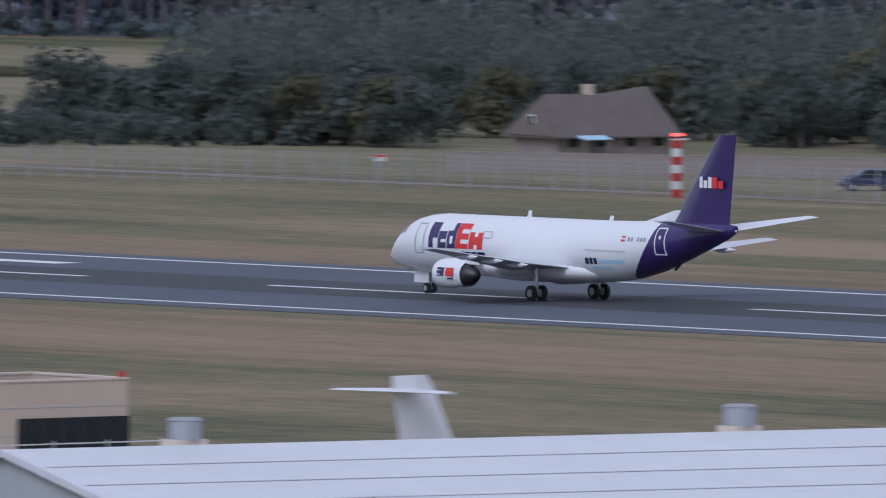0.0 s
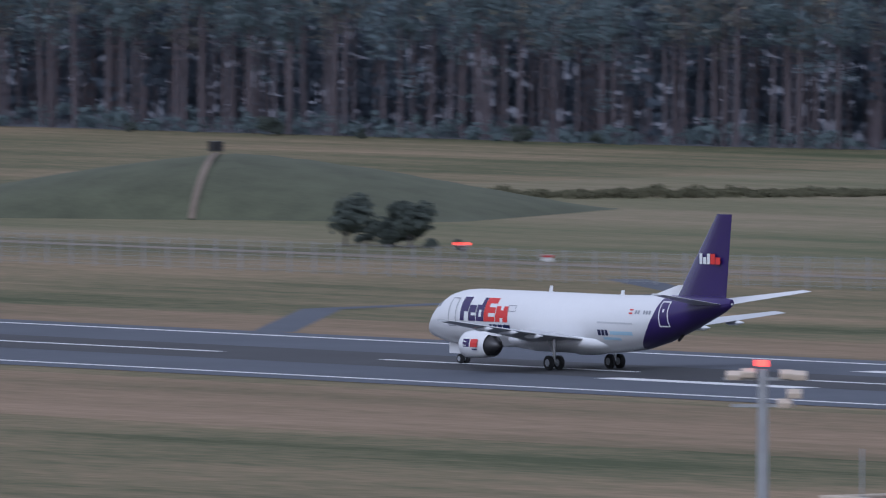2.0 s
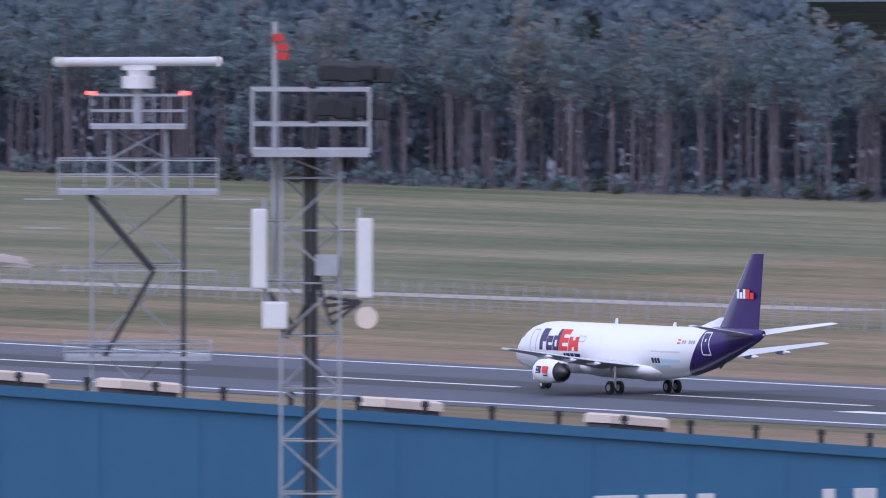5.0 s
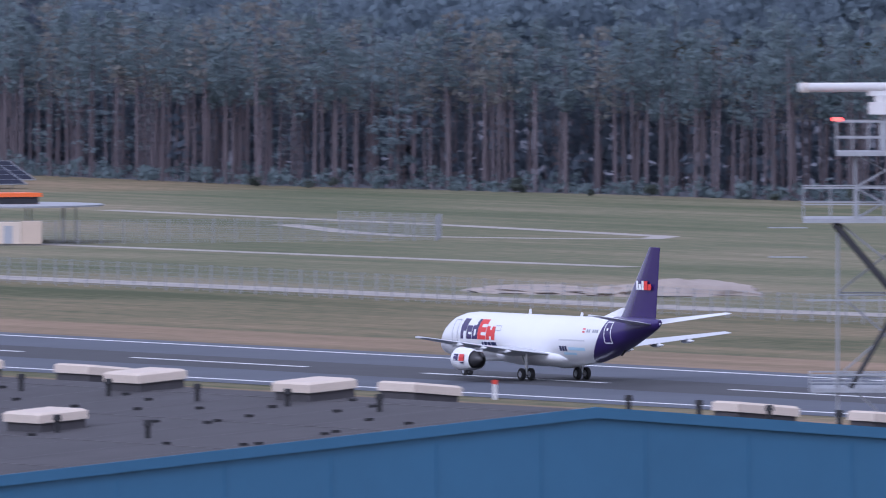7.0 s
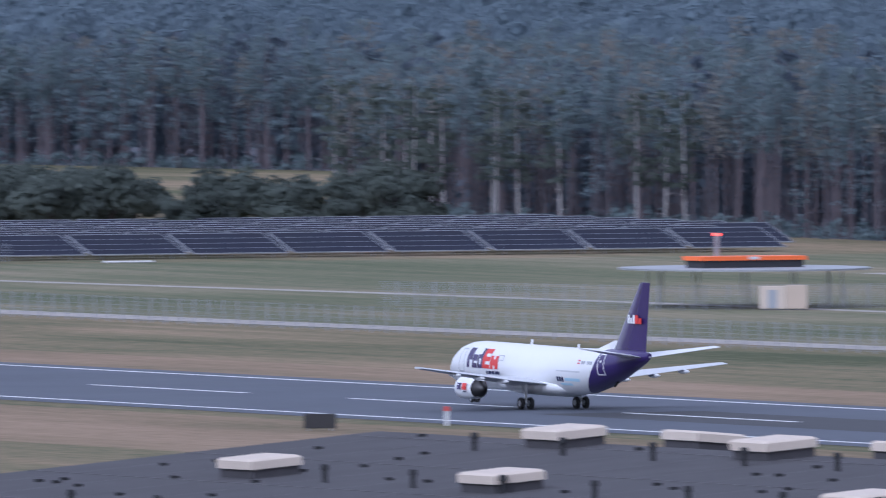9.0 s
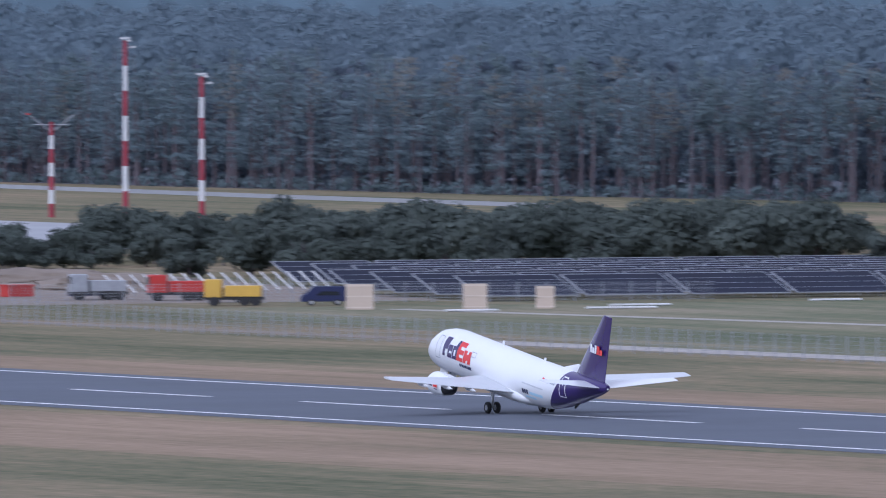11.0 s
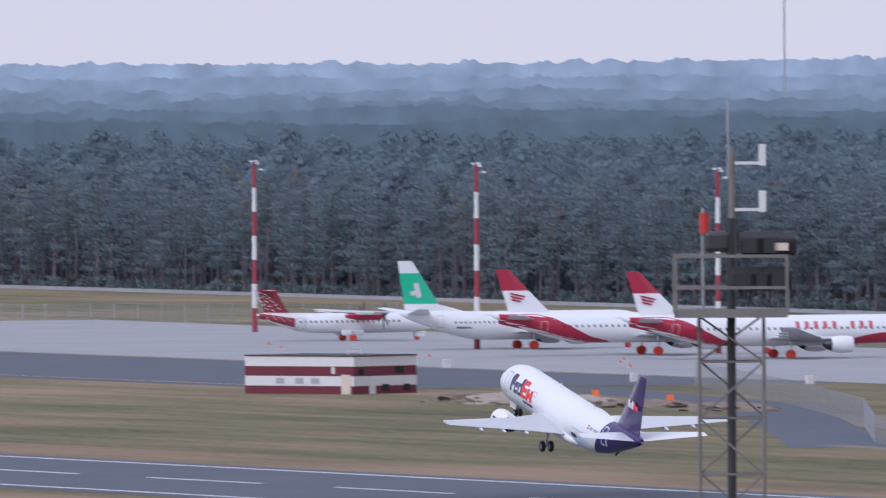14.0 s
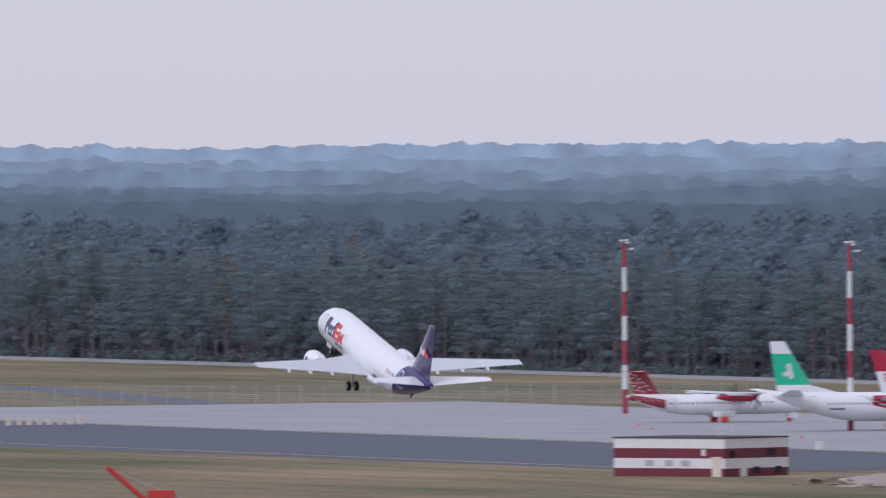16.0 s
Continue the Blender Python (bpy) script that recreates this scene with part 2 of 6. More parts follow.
def box(bm, size, at=(0, 0, 0), turn=None, bevel=0.0):
    """A box with its centre at `at`."""
    m = Matrix.Translation(at)
    if turn is not None:
        m = m @ turn
    got = bmesh.ops.create_cube(bm, size=1.0, matrix=m @ Matrix.Diagonal((*size, 1)))
    if bevel:
        edges = list({e for v in got["verts"] for e in v.link_edges})
        bmesh.ops.bevel(bm, geom=edges, offset=bevel, segments=2, affect="EDGES", profile=0.6)


def rod(bm, a, b, r, r2=None, seg=8):
    """A round bar from a to b."""
    a, b = Vector(a), Vector(b)
    d = b - a
    m = Matrix.Translation((a + b) / 2) @ d.to_track_quat("Z", "Y").to_matrix().to_4x4()
    bmesh.ops.create_cone(bm, cap_ends=True, segments=seg, radius1=r, radius2=r if r2 is None else r2, depth=d.length, matrix=m)


def quad(bm, pts):
    return bm.faces.new([bm.verts.new(p) for p in pts])


def boxed(name, size, at, material, parent, label="", bevel=0.0, turn=None):
    bm = bmesh.new()
    box(bm, size, at, turn, bevel)
    return part(name, bm, material, parent, label)


def rodded(name, a, b, r, material, parent, label="", r2=None, seg=8):
    bm = bmesh.new()
    rod(bm, a, b, r, r2, seg)
    return part(name, bm, material, parent, label)


def loft(bm, rings, close=True, caps=True):
    """Skin over rings of equal point counts."""
    rows = [[bm.verts.new(p) for p in ring] for ring in rings]
    n = len(rows[0])
    for r0, r1 in zip(rows, rows[1:]):
        for i in range(n if close else n - 1):
            j = (i + 1) % n
            bm.faces.new((r0[i], r0[j], r1[j], r1[i]))
    if caps:
        bm.faces.new(rows[0][::-1])
        bm.faces.new(rows[-1])


def mesh_of(name, verts, faces, mats, index=None):
    me = bpy.data.meshes.new(name)
    me.from_pydata(verts, [], faces)
    for k in mats:
        me.materials.append(M[k])
    if index is not None:
        me.polygons.foreach_set("material_index", index)
    me.update()
    return new(name, me)


# ---- ground, runway and roads ----
def sheet(name, pts, z, material, label, category, parent=None):
    bm = bmesh.new()
    quad(bm, [(x, y, z) for x, y in pts])
    ob = part(name, bm, material, parent)
    return tagged(ob, label, category, "", "structure") if parent is None else ob


RX = 790.0  # runway centreline
DASH0 = 18.5
TDZ = (1049, 1197)
HALF = 22.5
ground = sheet("ground", [(-2500, -2500), (6500, -2500), (6500, 7500), (-2500, 7500)], 0.0, "grass",
               "mown airfield grass, straw brown with green strips", "grass")
runway = sheet("runway", [(RX - 27, -800), (RX + 27, -800), (RX + 27, 3300), (RX - 27, 3300)], 0.03, "asphalt",
               "long dark grey asphalt runway with white markings", "runway")
for side in (-1, 1):
    bm = bmesh.new()
    box(bm, (0.78, 4100, 0.012), (RX + side * HALF, 1250, 0.043))
    part("edge_line", bm, "paint_white", runway, "continuous white runway edge line")
for k in range(0, 46):
    y0 = DASH0 + 50 * (k + 8)
    boxed("centre_line_dash", (0.75, 30, 0.012), (RX, y0 + 15, 0.043), "paint_white", runway)
# landing-zone bars beside the centreline
for y in TDZ:
    for x0 in (-11.0, 11.0):
        boxed("touchdown_bar", (2.2, 22.5, 0.012), (RX + 2.5 + x0, y, 0.043), "paint_white", runway)
# darker strip of tyre rubber
bm = bmesh.new()
quad(bm, [(RX - 8, 700, 0.036), (RX + 8, 700, 0.036), (RX + 8, 1500, 0.036), (RX - 8, 1500, 0.036)])
part("rubber_streak", bm, "rubber", runway, "dark band of tyre rubber")


def strip(name, pts, width, z, material, label, category):
    """A road of even width along a line of points."""
    bm = bmesh.new()
    pts = [Vector((x, y, 0)) for x, y in pts]
    left, right = [], []
    for i, p in enumerate(pts):
        a, b = pts[max(0, i - 1)], pts[min(len(pts) - 1, i + 1)]
        d = (b - a).normalized()
        n = Vector((-d.y, d.x, 0)) * width / 2
        left.append(bm.verts.new((p.x + n.x, p.y + n.y, z)))
        right.append(bm.verts.new((p.x - n.x, p.y - n.y, z)))
    for i in range(len(pts) - 1):
        bm.faces.new((left[i], right[i], right[i + 1], left[i + 1]))
    return tagged(part(name, bm, material), label, category, "", "structure")


for x0, x1, lab in ((817.2, 838, "straw-brown mown verge beyond the runway"), (712, 757, "straw-brown mown grass before the runway")):
    sheet("verge", [(x0, -700), (x1, -700), (x1, 3200), (x0, 3200)], 0.006, "straw", lab, "grass")
sheet("meadow", [(917, 1500), (1165, 1700), (1160, 2050), (935, 2055), (905, 1850)], 0.008, "meadow", "greener rough meadow beyond the perimeter road", "grass")
sheet("meadow", [(944, 900), (1290, 900), (1255, 1330), (1190, 1500), (1150, 1500), (940, 1440)], 0.008, "field", "green and yellow rough field beyond the fence", "grass")
strip("perimeter_road", [(935, 700), (929, 1180), (931, 1300), (930, 1434)],
      3.6, 0.02, "dirt", "worn earth perimeter track along the fence", "road")
strip("perimeter_road", [(930, 1434), (911, 1560), (911, 1640), (905, 1800), (902, 1900)], 8.0, 0.02, "paleroad",
      "wide pale gravel perimeter road along the fence", "road")
strip("perimeter_road", [(902, 1900), (900, 2000), (905, 2095)], 3.6, 0.02, "dirt", "worn earth perimeter track along the fence", "road")
strip("service_track", [(650, 900), (648, 885), (647, 870), (646, 856), (644, 835)], 2.4, 0.018, "paleroad", "pale gravel service track in the grass", "path")
strip("taxiway_stub", [(817, 1150), (850, 1190), (895, 1203), (912, 1235)], 3.2, 0.016, "asphalt", "grey asphalt link from the runway", "taxiway")
strip("taxiway_link", [(902, 2085), (918, 2125), (938, 2177), (962, 2240), (985, 2300), (1010, 2420)], 11, 0.016, "asphalt", "grey asphalt taxiway curving to the apron", "taxiway")
strip("loop_path", [(1048, 1885), (1036, 1850), (1032, 1828), (1040, 1812), (1049, 1806), (1056, 1815), (1062, 1870), (1066, 1960)], 3.5, 0.018, "paleroad",
      "narrow pale gravel path in the grass", "path")
strip("field_track", [(985, 1700), (975, 1900), (960, 2040)], 3.5, 0.018, "paleroad", "pale dirt track through the grass", "path")
strip("far_track", [(1110, 2900), (1140, 3050), (1170, 3200), (1190, 3500)], 10, 0.018, "asphalt", "grey service road behind the apron", "road")
apron = sheet("apron", [(1052, 2380), (1150, 2380), (1170, 3000), (1052, 3000)], 0.022, "concrete",
              "pale concrete aircraft apron", "apron")
sheet("apron_taxiway", [(980, 2430), (1052, 2430), (1052, 3400), (960, 3400)], 0.02, "asphalt", "dark grey asphalt taxiway beside the apron", "taxiway")
for x in (985, 1050):
    boxed("taxi_line", (0.4, 900, 0.01), (x, 2900, 0.03), "paint_yellow", apron)
sheet("bare_ground", [(930, 2080), (985, 2080), (1020, 2240), (955, 2240)], 0.012, "dirt", "bare trodden earth of a building yard", "earth")


# ---- aircraft ----
def jet(m, spec, label, group=""):
    """An airliner, its main wheels on the origin, nose towards +y."""
    c = spec
    nose = c["nose"]                     # main gear to nose
    R, Hh, zc = c["half_width"], c["half_height"], c["axis"]
    Lf = c["length"]
    a = thing(c["name"], m, label, "aircraft", group)
    # sections: share of the nose or tail cone, width, height, axis offset
    st = [(0.0, 0.03, 0.03, -0.50), (0.25, 0.20, 0.20, -0.46), (0.7, 0.36, 0.36, -0.38), (1.4, 0.55, 0.55, -0.26), (2.3, 0.75, 0.74, -0.15),
          (3.4, 0.91, 0.89, -0.07), (4.6, 0.985, 0.97, -0.02), (6.0, 1.0, 1.0, 0.0), (10, 1, 1, 0), (14, 1, 1, 0), (18, 1, 1, 0)]
    t0 = Lf - c["cone"]
    st += [(t0, 1.0, 1.0, 0.0)]
    for f, w, h, o in ((0.2, 0.98, 0.95, 0.07), (0.4, 0.88, 0.83, 0.23), (0.6, 0.70, 0.64, 0.44), (0.8, 0.45, 0.42, 0.66), (0.93, 0.26, 0.26, 0.80), (1.0, 0.10, 0.12, 0.88)):
        st.append((t0 + f * c["cone"], w, h, o))
    st = [(s, w * R, h * Hh, zc + o * Hh) for s, w, h, o in st]

    def at_s(s):
        for p, q in zip(st, st[1:]):
            if p[0] <= s <= q[0]:
                f = (s - p[0]) / (q[0] - p[0])
                return [u + (v - u) * f for u, v in zip(p, q)]
        return st[-1]

    def skin(s, z, side=-1, off=0.02):
        _, w, h, z0 = at_s(s)
        k = max(-1.0, min(1.0, (z - z0) / h))
        return Vector((side * (w * math.sqrt(max(0.0, 1 - k * k)) + off), nose - s, z))

    fine = []
    for p, q in zip(st, st[1:]):
        n = max(1, int((q[0] - p[0]) / 1.0))
        for i in range(n):
            f = i / n
            fine.append([u + (v - u) * f for u, v in zip(p, q)])
    fine.append(list(st[-1]))
    bm = bmesh.new()
    loft(bm, [[(w * math.sin(k * math.tau / 28), nose - s, z0 + h * math.cos(k * math.tau / 28)) for k in range(28)] for s, w, h, z0 in fine])
    body = smooth(part("fuselage", bm, c["body_paint"], a), 1.2)

    def decal(name, s0, s1, z0, z1, material, side=-1, slant=0.0, parent=None, lab="", off=0.02):
        bm = bmesh.new()
        ns, nz = max(1, int((s1 - s0) / 0.7)), max(2, int((z1 - z0) / 0.25))
        grid = [[bm.verts.new(skin(s0 + (s1 - s0) * i / ns + slant * (z0 + (z1 - z0) * j / nz - z0), z0 + (z1 - z0) * j / nz, side, off)) for j in range(nz + 1)] for i in range(ns + 1)]
        for i in range(ns):
            for j in range(nz):
                bm.faces.new((grid[i][j], grid[i + 1][j], grid[i + 1][j + 1], grid[i][j + 1]))
        return smooth(part(name, bm, material, parent or body, lab), 1.2)

    def outline(name, s0, s1, z0, z1, material, w=0.07, side=-1):
        bm = bmesh.new()
        n = 10
        for (p0, p1), (q0, q1) in (((s0, z0), (s0, z1)), ((s1, z0), (s1, z1)), ((s0, z0), (s1, z0)), ((s0, z1), (s1, z1))):
            horiz = p1 == q1
            rows = []
            for i in range(n + 1):
                f = i / n
                s, z = p0 + (q0 - p0) * f, p1 + (q1 - p1) * f
                d = (0, w / 2) if horiz else (w / 2, 0)
                rows.append((bm.verts.new(skin(s - d[0], z - d[1], side, 0.022)), bm.verts.new(skin(s + d[0], z + d[1], side, 0.022))))
            for u, v in zip(rows, rows[1:]):
                bm.faces.new((u[0], u[1], v[1], v[0]))
        return part(name, bm, material, body)

    def sweep(name, s0, s1, low, high, material, side=-1, lab=""):
        """A painted band whose lower and upper lines are functions of the station."""
        bm = bmesh.new()
        ns, nz = int((s1 - s0) / 0.4), 6
        grid = []
        for i in range(ns + 1):
            s = s0 + (s1 - s0) * i / ns
            za, zb = low(s), high(s)
            grid.append([bm.verts.new(skin(s, za + (zb - za) * j / nz, side, 0.018)) for j in range(nz + 1)])
        for i in range(ns):
            for j in range(nz):
                bm.faces.new((grid[i][j], grid[i + 1][j], grid[i + 1][j + 1], grid[i][j + 1]))
        return smooth(part(name, bm, material, body, lab), 1.2)

    decal.sweep = sweep
    c["paint"](a, body, decal, outline, skin) if c.get("paint") else None
    # cockpit glazing
    for side in (-1, 1):
        w0 = c["cockpit"]
        for i in range(3):
            s0 = w0[0] + i * w0[2]
            zz = zc + Hh * w0[1] + 0.10 * i
            decal("cockpit_window", s0, s0 + w0[2] * 0.86, zz, zz + w0[3], "glass", side, 0.25)

    def wingpart(name, sections, material, lab=""):
        """sections: x, leading edge s, trailing edge s, z, thickness"""
        bm = bmesh.new()
        rings = []
        for x, le, te, z, th in sections:
            ch = te - le
            prof = [(0, 0), (0.06, 0.34), (0.25, 0.5), (0.55, 0.40), (1, 0.03), (1, -0.03), (0.6, -0.28), (0.25, -0.42), (0.06, -0.28)]
            rings.append([(x, nose - (le + p * ch), z + h * th) for p, h in prof])
        loft(bm, rings)
        return smooth(part(name, bm, material, a, lab), 0.6)

    for side in (-1, 1):
        w = wingpart("wing", [(side * x, le, te, z, th) for x, le, te, z, th in c["wing"]], "wing")
        for i in range(3):
            x, le, te, z, th = c["wing"][1]
            x2, le2, te2, z2, _ = c["wing"][-1]
            f = 0.08 + 0.27 * i
            bm = bmesh.new()
            yy = nose - (te + (te2 - te) * f)
            zz = z + (z2 - z) * f - 0.18
            loft(bm, [[(side * (x + (x2 - x) * f) + r * math.sin(k), yy + d, zz + r * math.cos(k) - 0.04 * d) for k in [j * math.tau / 8 for j in range(8)]]
                      for d, r in ((1.5, 0.03), (0.9, 0.16), (0.0, 0.17), (-0.7, 0.03))])
            smooth(part("flap_fairing", bm, "white", w))
        wingpart("tailplane", [(side * x, le, te, z, th) for x, le, te, z, th in c["tail"]], c.get("tail_paint", "white"))
    # fin
    def finpart(name, secs, material, lab=""):
        bm = bmesh.new()
        rings = []
        for z, le, te, th in secs:
            ch = te - le
            prof = [(0, 0), (0.08, 0.35), (0.3, 0.5), (0.6, 0.4), (1, 0.04), (1, -0.04), (0.6, -0.4), (0.3, -0.5), (0.08, -0.35)]
            rings.append([(h * th, nose - (le + p * ch), z) for p, h in prof])
        loft(bm, rings)
        return smooth(part(name, bm, material, a, lab), 0.6)

    for name, secs, material, lab in c["fin"]:
        finpart(name, secs, material, lab)
    # engines
    for side in (-1, 1):
        e = c["engine"]
        ex, s0, ez, er, el = e["x"] * side, e["s"], e["z"], e["r"], e["length"]
        if e.get("prop"):
            continue
        bm = bmesh.new()
        prof = [(0.0, 0.86), (-0.03, 0.93), (0.03, 1.0), (0.2, 1.06), (0.5, 1.05), (0.75, 0.95), (0.86, 0.84)]
        ring = lambda d, k: [(ex + k * er * math.sin(i * math.tau / 24), nose - s0 - d * el, ez + k * er * (math.cos(i * math.tau / 24) if math.cos(i * math.tau / 24) > -0.85 or not e.get("flat") else -0.85)) for i in range(24)]
        loft(bm, [ring(d, k) for d, k in prof], caps=False)
        cowl = smooth(part("engine_cowl", bm, e.get("paint", "white"), a), 1.0)
        bm = bmesh.new()
        loft(bm, [ring(0.06, 0.84), ring(0.10, 0.82)])
        smooth(part("fan_face", bm, "dark", cowl))
        bm = bmesh.new()
        loft(bm, [ring(0.80, 0.80), ring(0.90, 0.74), ring(1.0, 0.60), ring(1.12, 0.34), ring(1.2, 0.1)])
        smooth(part("exhaust_nozzle", bm, "dark", cowl), 1.0)
        bm = bmesh.new()
        zt = e["pylon"]
        loft(bm, [[(ex + h, nose - s0 - d * el, z) for h, d in ((-0.16, 0.25), (0.16, 0.25), (0.2, 0.7), (0.12, 1.25), (-0.12, 1.25), (-0.2, 0.7))] for z in (ez + er * 0.7, zt)])
        part("pylon", bm, "white", a)
        if e.get("decals"):
            for (d0, d1, k0, k1, mt) in e["decals"]:
                if side > 0:
                    continue
                bm = bmesh.new()
                q = [[(ex - 1.065 * er * math.cos(k), nose - s0 - d * el, ez + 1.065 * er * math.sin(k)) for d in (d0, d1)] for k in (k0, (k0 + k1) / 2, k1)]
                for u, v in zip(q, q[1:]):
                    quad(bm, (u[0], u[1], v[1], v[0]))
                part("cowl_mark", bm, mt, cowl)
    # undercarriage
    def wheels(name, x, s, r, wd, zaxle, top, covers):
        leg = rodded(name, (x, nose - s, zaxle), (x, nose - s - 0.05, top), 0.11, "metal", a, seg=10)
        rodded("axle", (x - wd, nose - s, zaxle), (x + wd, nose - s, zaxle), 0.07, "metal", leg)
        rodded("drag_brace", (x, nose - s, zaxle + 0.5), (x, nose - s + 0.9, top), 0.05, "metal", leg)
        for k in (-1, 1):
            bm = bmesh.new()
            rod(bm, (x + k * wd - 0.16, nose - s, zaxle), (x + k * wd + 0.16, nose - s, zaxle), r, seg=20)
            bmesh.ops.bevel(bm, geom=[e for e in bm.edges if len(e.link_faces) == 2 and e.calc_face_angle(0) > 1.0], offset=0.06, segments=2, affect="EDGES")
            t = part("tyre", bm, "cover" if covers else "black", leg, "orange-red wheel cover" if covers else "")
            if not covers:
                rodded("rim", (x + k * wd - 0.17, nose - s, zaxle), (x + k * wd + 0.17, nose - s, zaxle), r * 0.5, "greyline", t, seg=14)

    g = c["gear"]
    for side in (-1, 1):
        wheels("main_gear_leg", side * g["track"], nose, g["r"], 0.43, g["r"], g["top"], c.get("covers"))
    wheels("nose_gear_leg", 0, g["nose_s"], g["nose_r"], 0.24, g["nose_r"], g["top"], c.get("covers"))
    for side in (-1, 1):
        boxed("nose_gear_door", (0.03, 1.5, 0.75), (side * 0.42, nose - g["nose_s"] + 0.35, zc - Hh - 0.22), "white", a)
    if c.get("extras"):
        c["extras"](a, body, nose)
    return a


def freighter_paint(a, body, decal, outline, skin):
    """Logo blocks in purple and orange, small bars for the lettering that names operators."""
    def along(u):
        return 6.05 + (u - 3.95) * 1.09

    blocks = [(3.95, 4.80, 3.12, 4.76, "purple"), (4.86, 5.62, 3.12, 4.22, "purple"), (5.70, 6.50, 3.12, 4.76, "purple"),
              (6.53, 7.72, 3.12, 4.76, "orange"), (7.80, 9.1, 3.12, 4.22, "orange")]
    for s0, s1, z0, z1, mt in blocks:
        decal("logo_block", along(s0), along(s1), z0, z1, mt)
    for s0, w, z0, h in ((4.40, 0.42, 3.10, 0.66), (5.14, 0.48, 3.50, 0.20), (5.98, 0.26, 3.42, 0.50), (5.68, 0.46, 4.26, 0.52),
                         (7.02, 0.72, 3.46, 0.26), (7.02, 0.72, 4.12, 0.26), (8.30, 0.30, 3.94, 0.30), (8.30, 0.30, 3.10, 0.30)):
        decal("logo_gap", along(s0), along(s0 + w), z0, z0 + h, "white", off=0.028)
    for s0, s1 in ((9.5, 9.8), (9.9, 10.4), (10.5, 11.0), (11.1, 11.9)):
        decal("lettering_bar", s0, s1, 2.68, 2.94, "navy")
    for s0, s1 in ((22.2, 22.55), (22.65, 22.95), (23.05, 23.35)):
        decal("operator_bar", s0, s1, 2.52, 2.92, "navy")
    decal("operator_bar", 23.6, 26.0, 2.60, 2.84, "paleblue")
    decal("operator_swoosh", 22.7, 24.6, 2.22, 2.40, "paleblue")
    decal("small_lettering_bar", 22.2, 26.2, 3.36, 3.48, "wing")
    for i in range(6):
        if i != 2:
            decal("registration_bar", 26.35 + 0.30 * i, 26.56 + 0.30 * i, 4.10, 4.36, "greyline")
    for z, mt in ((4.08, "orange"), (4.20, "white"), (4.32, "orange")):
        decal("flag_stripe", 25.7, 26.1, z, z + 0.11, mt)
    outline("front_door", 4.65, 5.5, 2.75, 4.65, "greyline")
    outline("rear_door", 28.9, 29.75, 3.3, 5.0, "white", 0.09)
    outline("cargo_hatch", 11.6, 12.5, 3.9, 4.3, "greyline", 0.05)
    decal("window_mark", 29.22, 29.40, 4.3, 4.52, "white", off=0.025)


def freighter_extras(a, body, nose):
    # blade aerials, dorsal fillet, tail lamp, fin logo
    for s, h in ((14.0, 0.42), (22.4, 0.32)):
        bm = bmesh.new()
        loft(bm, [[(-0.03, nose - s, 5.2), (0.03, nose - s, 5.2), (0.03, nose - s - 0.45, 5.2), (-0.03, nose - s - 0.45, 5.2)],
                  [(-0.02, nose - s - 0.2, 5.3 + h), (0.02, nose - s - 0.2, 5.3 + h), (0.02, nose - s - 0.5, 5.3 + h), (-0.02, nose - s - 0.5, 5.3 + h)]])
        part("blade_aerial", bm, "white", body)
    for s0, z0, z1, w, mt in ((31.95, 7.68, 8.40, 0.30, "white"), (32.36, 7.68, 8.16, 0.34, "white"), (32.80, 7.68, 8.40, 0.34, "white"),
                              (33.20, 7.68, 8.40, 0.50, "orange"), (33.78, 7.68, 8.16, 0.52, "orange")):
        for side in (-1, 1):
            boxed("fin_logo_block", (0.012, w, z1 - z0), (side * 0.27, nose - s0 - w / 2, (z0 + z1) / 2), mt, a)
    bm = bmesh.new()
    bmesh.ops.create_uvsphere(bm, u_segments=10, v_segments=6, radius=0.10, matrix=Matrix.Translation((0, nose - 35.3, 4.95)))
    part("tail_lamp", bm, "metal", body)
    bm = bmesh.new()
    loft(bm, [[(1.95 * k * math.sin(i * math.tau / 20), nose - s, 1.95 + 0.85 * k * math.cos(i * math.tau / 20)) for i in range(20)] for s, k in ((10.4, 0.5), (11.6, 0.85), (13.5, 1.0), (19.0, 1.0), (21.6, 0.88), (23.4, 0.5))])
    smooth(part("belly_fairing", bm, "white", a), 1.0)
    rodded("tail_skid", (0, nose - 29.2, 2.3), (0, nose - 29.8, 2.75), 0.1, "dark", body)


